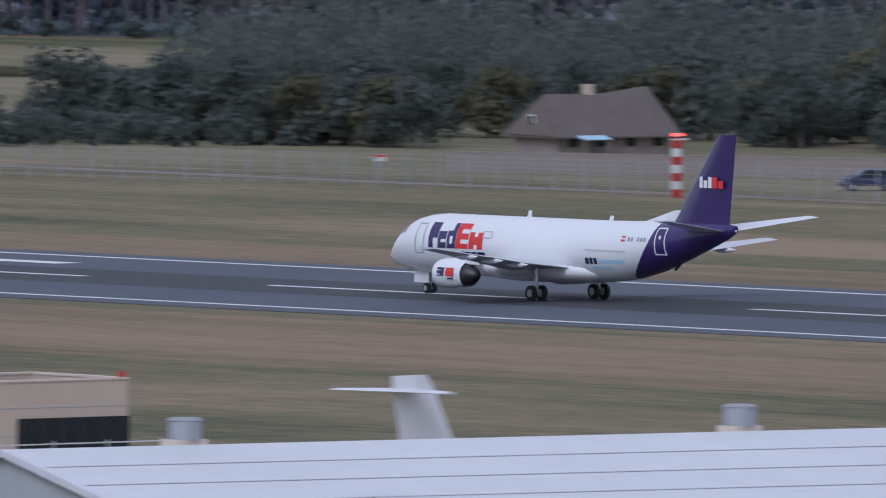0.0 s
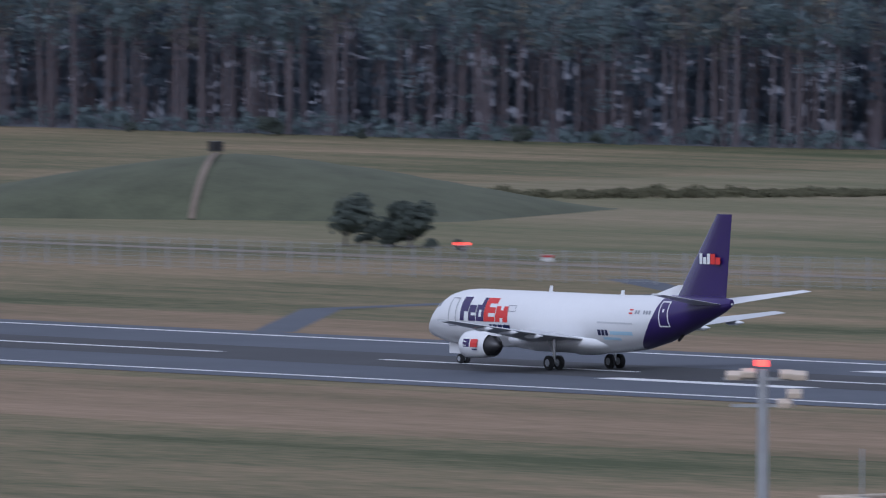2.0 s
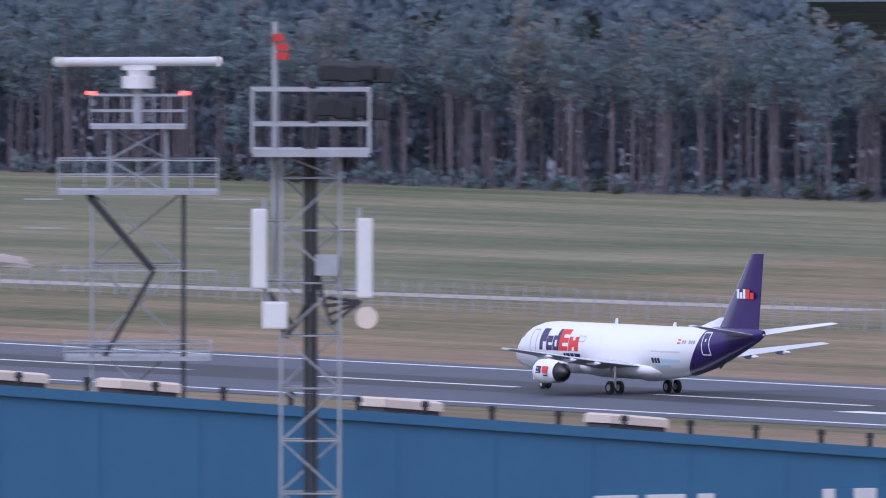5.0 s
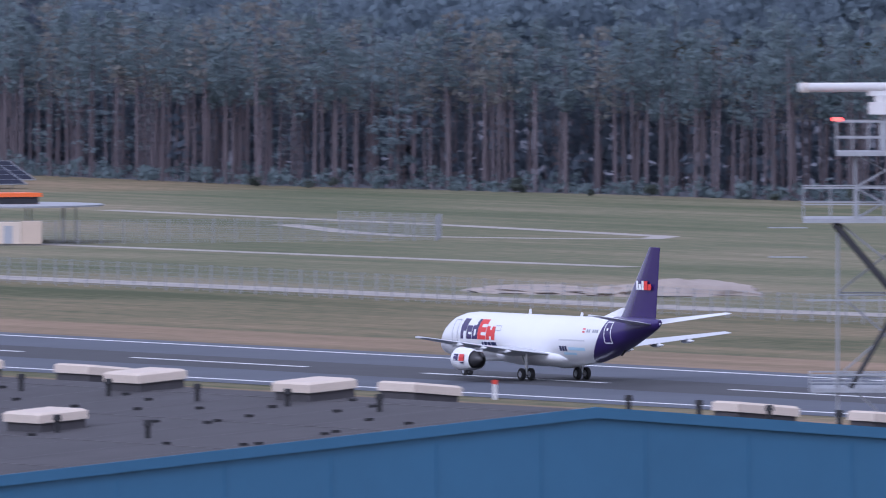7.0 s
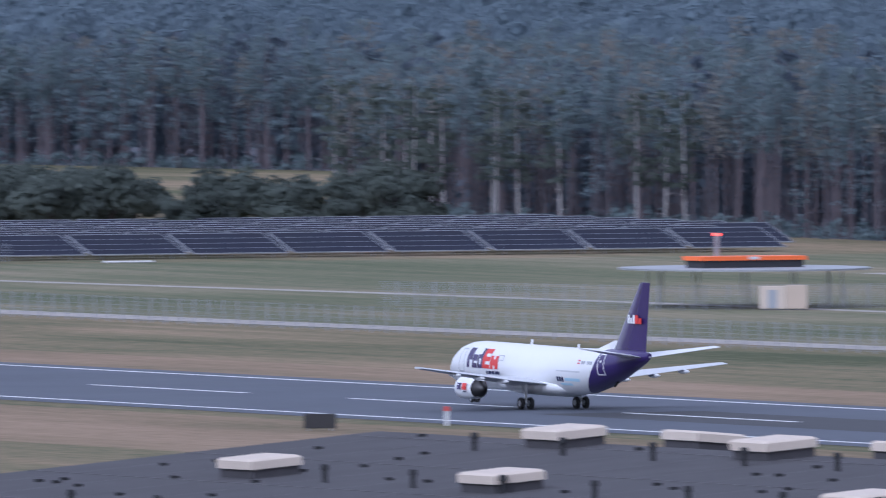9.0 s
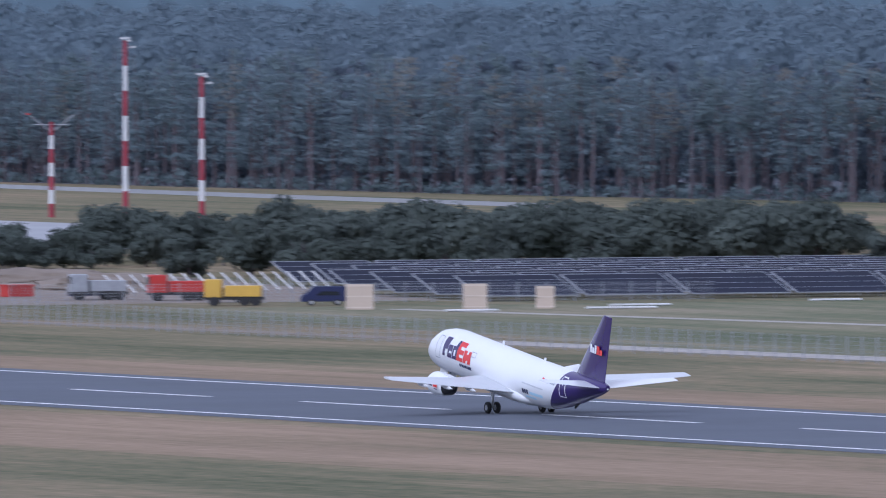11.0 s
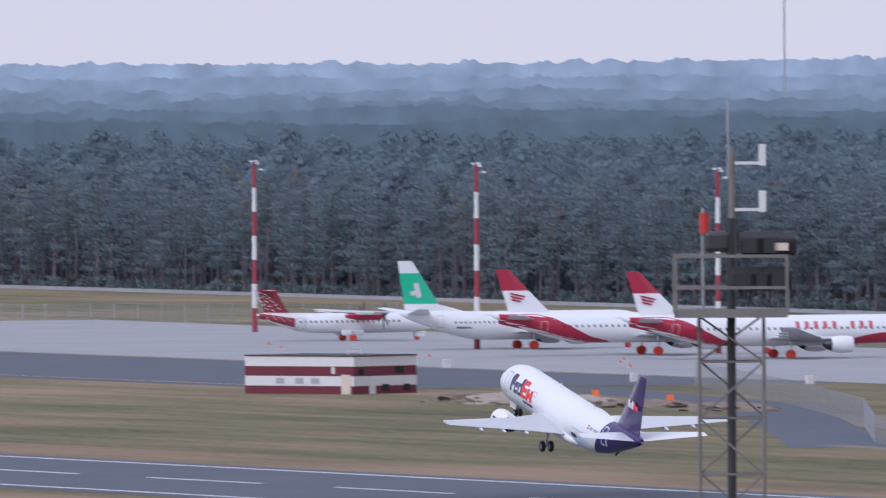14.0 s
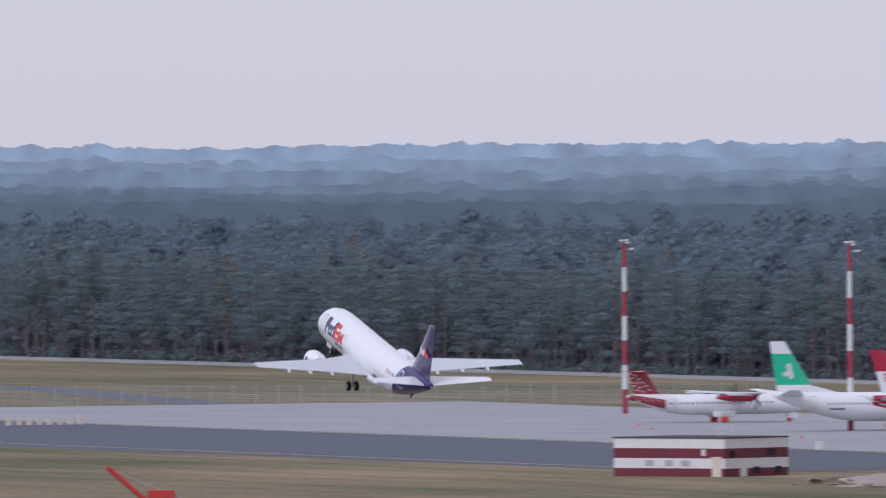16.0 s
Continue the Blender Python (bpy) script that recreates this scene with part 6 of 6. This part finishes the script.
def green_paint(a, body, decal, outline, skin):
    for i in range(36):
        decal("cabin_window", 6.0 + 0.72 * i, 6.22 + 0.72 * i, 3.6, 3.95, "glass", 1, off=0.015)
    outline("rear_door", 33.0, 33.9, 3.1, 4.8, "beige", 0.08, 1)
    for i in range(5):
        decal("registration_bar", 29.0 + 0.45 * i, 29.3 + 0.45 * i, 2.9, 3.2, "navy", 1)


def green_disc(a, body, nose):
    boxed("fin_symbol", (0.03, 0.75, 2.1), (0.25, nose - 36.5, 8.3), "mastwhite", a, "white mark on the green band", 0, pose(0, 0, 0, 14))
    boxed("fin_symbol", (0.026, 1.5, 0.6), (0.25, nose - 36.8, 8.0), "mastwhite", a, "", 0, pose(0, 0, 0, 14))


TWIN = dict(FREIGHTER)
TWIN.update(name="parked_jet", nose=19.9, length=39.0, cone=12.6, body_paint="white", paint=green_paint, extras=green_disc, covers=True,
            wing=[(1.2, 14.0, 22.4, 2.2, 0.95), (5.0, 17.0, 22.3, 2.6, 0.55), (17.2, 24.4, 26.0, 3.9, 0.2)],
            tail=[(0.5, 34.6, 38.3, 5.0, 0.4), (7.1, 38.0, 39.5, 5.8, 0.15)],
            fin=[("dorsal_fillet", [(5.0, 28.0, 34.5, 0.30), (6.2, 32.6, 34.5, 0.22)], "white", ""),
                 ("fin", [(4.9, 31.8, 38.2, 0.5), (6.0, 32.9, 38.4, 0.48), (6.4, 33.17, 38.46, 0.464)], "white", "white fin root"),
                 ("fin_band", [(6.4, 33.17, 38.46, 0.464), (10.7, 36.06, 39.13, 0.285)], "green", "bright green band of the fin"),
                 ("fin_tip", [(10.7, 36.06, 39.13, 0.285), (12.4, 37.2, 39.4, 0.22)], "white", "white fin tip")],
            engine=dict(x=4.83, s=12.8, z=1.7, r=1.02, length=3.3, pylon=2.7),
            gear=dict(track=2.86, r=0.56, top=2.3, nose_s=4.2, nose_r=0.36))
jet(pose(1118, 2698, 0.04, 0, 0, -88), TWIN, "white parked airliner with a green band on its fin", "parked airliners")


def prop_paint(a, body, decal, outline, skin):
    for i in range(20):
        decal("cabin_window", 5.5 + 0.8 * i, 5.75 + 0.8 * i, 2.6, 2.95, "glass", 1, off=0.015)
    decal.sweep("tail_pattern", 21.6, 26.8, lambda s: 2.0 + max(0.0, s - 21.6) * 0.26, lambda s: 3.3 + 0.15 * (s - 21.6), "mastred", 1, "dark red patterned tail band")
    for i in range(14):
        decal("pattern_dot", 22.3 + 0.3 * i, 22.45 + 0.3 * i, 2.9 + 0.25 * (i % 3), 3.03 + 0.25 * (i % 3), "mastwhite", 1, off=0.03)
    decal("cargo_door_line", 20.0, 20.08, 1.6, 3.4, "greyline", 1)
    outline("rear_door", 20.4, 21.2, 1.5, 3.3, "greyline", 0.06, 1)


def prop_extras(a, body, nose):
    for k in range(6):
        z = 4.0 + 0.58 * k
        for dy in (0.0, 1.1, 2.1):
            boxed("fin_pattern", (0.03, 0.55, 0.14), (0.2, nose - 23.1 - 0.55 * k - dy * (1 - 0.06 * k), z + 0.12 * math.sin(3 * dy + k)), "mastwhite", a, "", 0, pose(0, 0, 0, 25 - 50 * (k % 2)))
    for side in (-1, 1):
        bm = bmesh.new()
        loft(bm, [[(side * 4.05 + 0.55 * k * math.sin(i * math.tau / 16), nose - s, 3.55 + 0.62 * k * math.cos(i * math.tau / 16)) for i in range(16)] for s, k in ((9.2, 0.5), (9.5, 0.9), (10.5, 1.0), (13.0, 0.95), (15.0, 0.3))])
        nac = smooth(part("nacelle", bm, "red", a, "red patterned engine nacelle"), 1.0)
        rodded("spinner", (side * 4.05, nose - 9.2, 3.55), (side * 4.05, nose - 8.7, 3.55), 0.3, "dark", nac, r2=0.05)
        for k in range(6):
            an = k * math.tau / 6 + 0.2
            boxed("propeller_blade", (0.26, 0.08, 1.8), (side * 4.05 + 1.0 * math.sin(an), nose - 9.0, 3.55 + 1.0 * math.cos(an)), "black", nac, "", 0, pose(0, 0, 0, 0, math.degrees(an)))
    for x in (-1.35, 1.35):
        boxed("gear_fairing", (0.8, 3.2, 0.8), (x, 0.2, 1.15), "white", a, bevel=0.2)


PROP = dict(name="parked_turboprop", nose=13.0, length=27.0, cone=9.0, half_width=1.40, half_height=1.45, axis=2.55, body_paint="white", cockpit=(1.5, 0.3, 0.42, 0.38), paint=prop_paint, extras=prop_extras, covers=True,
            wing=[(0.2, 11.0, 13.6, 4.1, 0.42), (5.0, 11.0, 13.6, 4.1, 0.42), (13.5, 11.6, 13.2, 4.3, 0.2)],
            tail=[(0.2, 24.5, 26.6, 7.3, 0.25), (3.65, 25.0, 26.6, 7.3, 0.14)], tail_paint="red",
            fin=[("fin", [(3.4, 20.6, 25.6, 0.4), (4.4, 22.4, 26.0, 0.4), (7.5, 24.2, 26.9, 0.3)], "mastred", "dark red patterned fin")],
            engine=dict(x=4.05, s=9, z=3.5, r=0.6, length=3, pylon=3.9, prop=True),
            gear=dict(track=2.05, r=0.42, top=1.5, nose_s=2.3, nose_r=0.3))
jet(pose(1124.5, 2781, 0.04, 0, 0, -90), PROP, "white parked turboprop with a dark red patterned tail", "parked airliners")

# striped hut
hut = thing("striped_hut", pose(971.7, 2397.3, 0, 0, 0, 30), "flat-roofed hut with white and dark red bands", "hut")
W1, D1 = 12.4, 17.0
for i, (z0, z1, mt) in enumerate(((0, 1.0, "red"), (1.0, 2.2, "mastwhite"), (2.2, 3.4, "red"), (3.4, 4.6, "mastwhite"))):
    boxed("wall_band", (W1, D1, z1 - z0), (W1 / 2, D1 / 2, (z0 + z1) / 2), "maroon" if mt == "red" else mt, hut)
boxed("flat_roof", (W1 + 0.2, D1 + 0.2, 0.15), (W1 / 2, D1 / 2, 4.68), "roofdark", hut)
boxed("door", (1.2, 0.08, 2.2), (3.6, -0.05, 1.1), "mastwhite", hut, "white door")
boxed("door", (0.08, 1.4, 2.4), (-0.05, 1.2, 1.2), "cream", hut)
boxed("window", (0.08, 0.5, 0.8), (-0.05, 3.2, 2.9), "mastwhite", hut)
for x, z, w in ((9.0, 2.9, 1.6), (6.2, 0.75, 1.3), (10.4, 0.75, 1.2), (1.4, 2.7, 0.9)):
    boxed("window", (w, 0.08, 0.8), (x, -0.05, z), "glass", hut)
for y in (6.0, 8.5, 11.5):
    boxed("window", (0.08, 1.2, 0.7), (-0.05, y, 1.6), "greyline", hut)
t = thing("roof_frame", pose(973.7, 2406.3, 4.75), "pale railed frame on the hut roof", "frame")
for x in (0.8, 2.6):
    boxed("post", (0.1, 0.1, 1.2), (x, 0, 0.6), "mastwhite", t)
for z in (0.4, 0.8, 1.2):
    boxed("rail", (2.0, 0.1, 0.1), (1.7, 0, z), "mastwhite", t)

for x, y in ((978, 2335.6), (974, 2313), (974.4, 2304), (976, 2240)):
    t = thing("orange_sign", pose(x, y, 0, 0, 0, -23), "bright orange works sign on short feet", "sign", "works signs")
    boxed("board", (0.8, 0.06, 0.8), (0, 0, 1.0), "signorange", t)
    boxed("lower_board", (0.7, 0.06, 0.45), (0, 0, 0.4), "signorange", t)
    boxed("post", (0.08, 0.08, 1.4), (0, 0.08, 0.7), "galv", t)
for x, y in ((1082.7, 2579), (1075, 2660), (1090, 2720), (1092, 2600), (1080, 2640), (1072, 2550), (1100, 2750)):
    t = thing("marker_cone", pose(x, y, 0.03), "small red and white marker cone on the apron", "cone", "cones on the apron")
    rodded("cone", (0, 0, 0.05), (0, 0, 0.5), 0.2, "cover", t, r2=0.04, seg=12)
    boxed("foot", (0.45, 0.45, 0.06), (0, 0, 0.03), "mastwhite", t)
for x, y in ((1031, 2450.5), (1050, 2560), (1042, 2420)):
    t = thing("marker_box", pose(x, y, 0.02), "white box marker beside the taxiway", "marker", "marker boxes")
    boxed("case", (0.9, 0.7, 1.1), (0, 0, 0.6), "mastwhite", t, bevel=0.05)
    boxed("foot", (1.0, 0.8, 0.08), (0, 0, 0.04), "concrete", t)
for i in range(8):
    t = thing("barrier_block", pose(1036.5 + 1.55 * i, 2833.5, 0.02), "pale concrete barrier block", "barrier", "barrier blocks")
    boxed("block", (0.7, 0.7, 1.0 if i < 7 else 1.5), (0, 0, 0.5 if i < 7 else 0.75), "cream", t, bevel=0.05)
# long pale safety wall along the far field
strip("far_wall_base", [(1268, 2640), (1270, 2730), (1285, 2989), (1292, 3300), (1296, 3700)], 1.0, 0.012, "concrete", "pale footing of the far wall", "wall")
bm = bmesh.new()
pts = [(1268, 2640), (1270, 2730), (1285, 2989), (1292, 3300), (1296, 3700)]
loft(bm, [[(x - 0.15, y, 0), (x + 0.15, y, 0), (x + 0.15, y, 0.6), (x - 0.15, y, 0.6)] for x, y in pts])
tagged(part("far_wall", bm, "concrete"), "long low white barrier at the wood's edge", "barrier", "", "structure")
# crane boom near the taxiway
t = thing("crane_boom", pose(855.8, 2287.5, 0, 0, 0, -23), "orange-red crane boom with a pale cable", "crane")
rodded("boom", (2.2, 0, 0), (-2.6, 0, 4.3), 0.3, "signred", t)
rodded("cable", (-2.4, 0, 4.1), (6.5, 0, 0.4), 0.05, "galv", t)
boxed("carrier", (3.0, 2.4, 1.6), (3.4, 0, 0.9), "signred", t, bevel=0.1)
boxed("crawler", (3.6, 2.6, 0.5), (3.4, 0, 0.25), "black", t, bevel=0.1)
# runway-side furniture
for x, y in ((761, 1336), (761, 1475)):
    t = thing("runway_marker", pose(x, y, 0, 0, 0, -30), "small white and orange runway marker post", "marker", "runway markers")
    boxed("post", (0.34, 0.3, 1.3), (0, 0, 0.65), "mastwhite", t, bevel=0.04)
    boxed("top", (0.4, 0.34, 0.35), (0, 0, 1.4), "cover", t)
t = thing("sign_board", pose(745.8, 1468, 0, 0, 0, -28), "dark back of a low taxiway sign board", "sign")
boxed("board", (2.6, 0.25, 1.2), (0, 0, 0.8), "dark", t, bevel=0.04)
for x in (-0.9, 0.9):
    boxed("leg", (0.1, 0.1, 0.3), (x, 0, 0.15), "galv", t)
# lattice masts far in the wood
for d, a, z, h, lab in ((4500, 23.12, 22, 34, "very thin far radio mast above the wood"),):
    t = thing("radio_mast", pose(91 + d * math.sin(radians(a)), 200 + d * math.cos(radians(a)), 0), lab, "mast")
    rodded("shaft", (0, 0, 0), (0, 0, z + h), 0.22, "galv", t)
    rodded("top_rod", (0, 0, z + h), (0, 0, z + h + 2), 0.12, "mastred", t)


# ---- movement ----
def motions():
    """The freighter's take-off run and climb: main gear on the runway, then lifting off nose high."""
    rows = [
        (0.0, 967.2, 0.04, 0.0), (0.5, 993.3, 0.04, 0.0), (1.0, 1019.9, 0.04, 0.0), (1.5, 1047.0, 0.04, 0.0), (2.0, 1074.6, 0.04, 0.0), (2.5, 1102.7, 0.04, 0.0),
        (3.0, 1131.2, 0.04, 0.0), (4.0, 1189.8, 0.04, 0.0), (5.0, 1250.3, 0.04, 0.0), (6.0, 1312.7, 0.04, 0.0), (7.0, 1377.0, 0.04, 0.0), (8.0, 1443.2, 0.04, 0.0),
        (8.5, 1477.0, 0.04, 0.2), (9.0, 1511.4, 0.04, 0.8), (9.5, 1546.2, 0.04, 2.0), (10.0, 1580.5, 0.04, 4.1), (11.0, 1654.0, 0.06, 8.3), (12.0, 1732.0, 0.35, 10.4), (12.5, 1772.8, 0.6, 10.9),
        (13.0, 1811.5, 1.5, 11.3), (13.5, 1850.8, 2.73, 11.95), (14.0, 1889.8, 4.5, 12.6), (14.5, 1928.5, 6.75, 13.25), (15.0, 1967.3, 9.55, 13.8), (15.5, 2005.5, 12.8, 14.1), (16.0, 2044.0, 16.35, 14.4)]
    walk(radar_bar, [(0.2 * k, pose(580.8, 975.2, 30.52, 0, 0, -30.6 + 72 * k - 5.95 * 360)) for k in range(81)])
    walk(tt, [(t, pose(595.2 + 9.2 * t, 741.0 + 2.0 * t, 0, 0, 0, -78)) for t in (0.0, 4.0, 8.0, 16.0)])
    # after lift-off it drifts to the right of the runway, heading with it
    def drift(t):
        return 0.04 * (max(0.0, t - 13.0) / 3.0) ** 1.5

    walk(cargo_jet, [(t, pose(RX + 690 * drift(t) + 0.8 * max(0.0, t - 13.0), y + 1780 * drift(t), z - 30 * drift(t), p, 0, -0.75 * max(0.0, t - 13.0))) for t, y, z, p in rows])


motions()
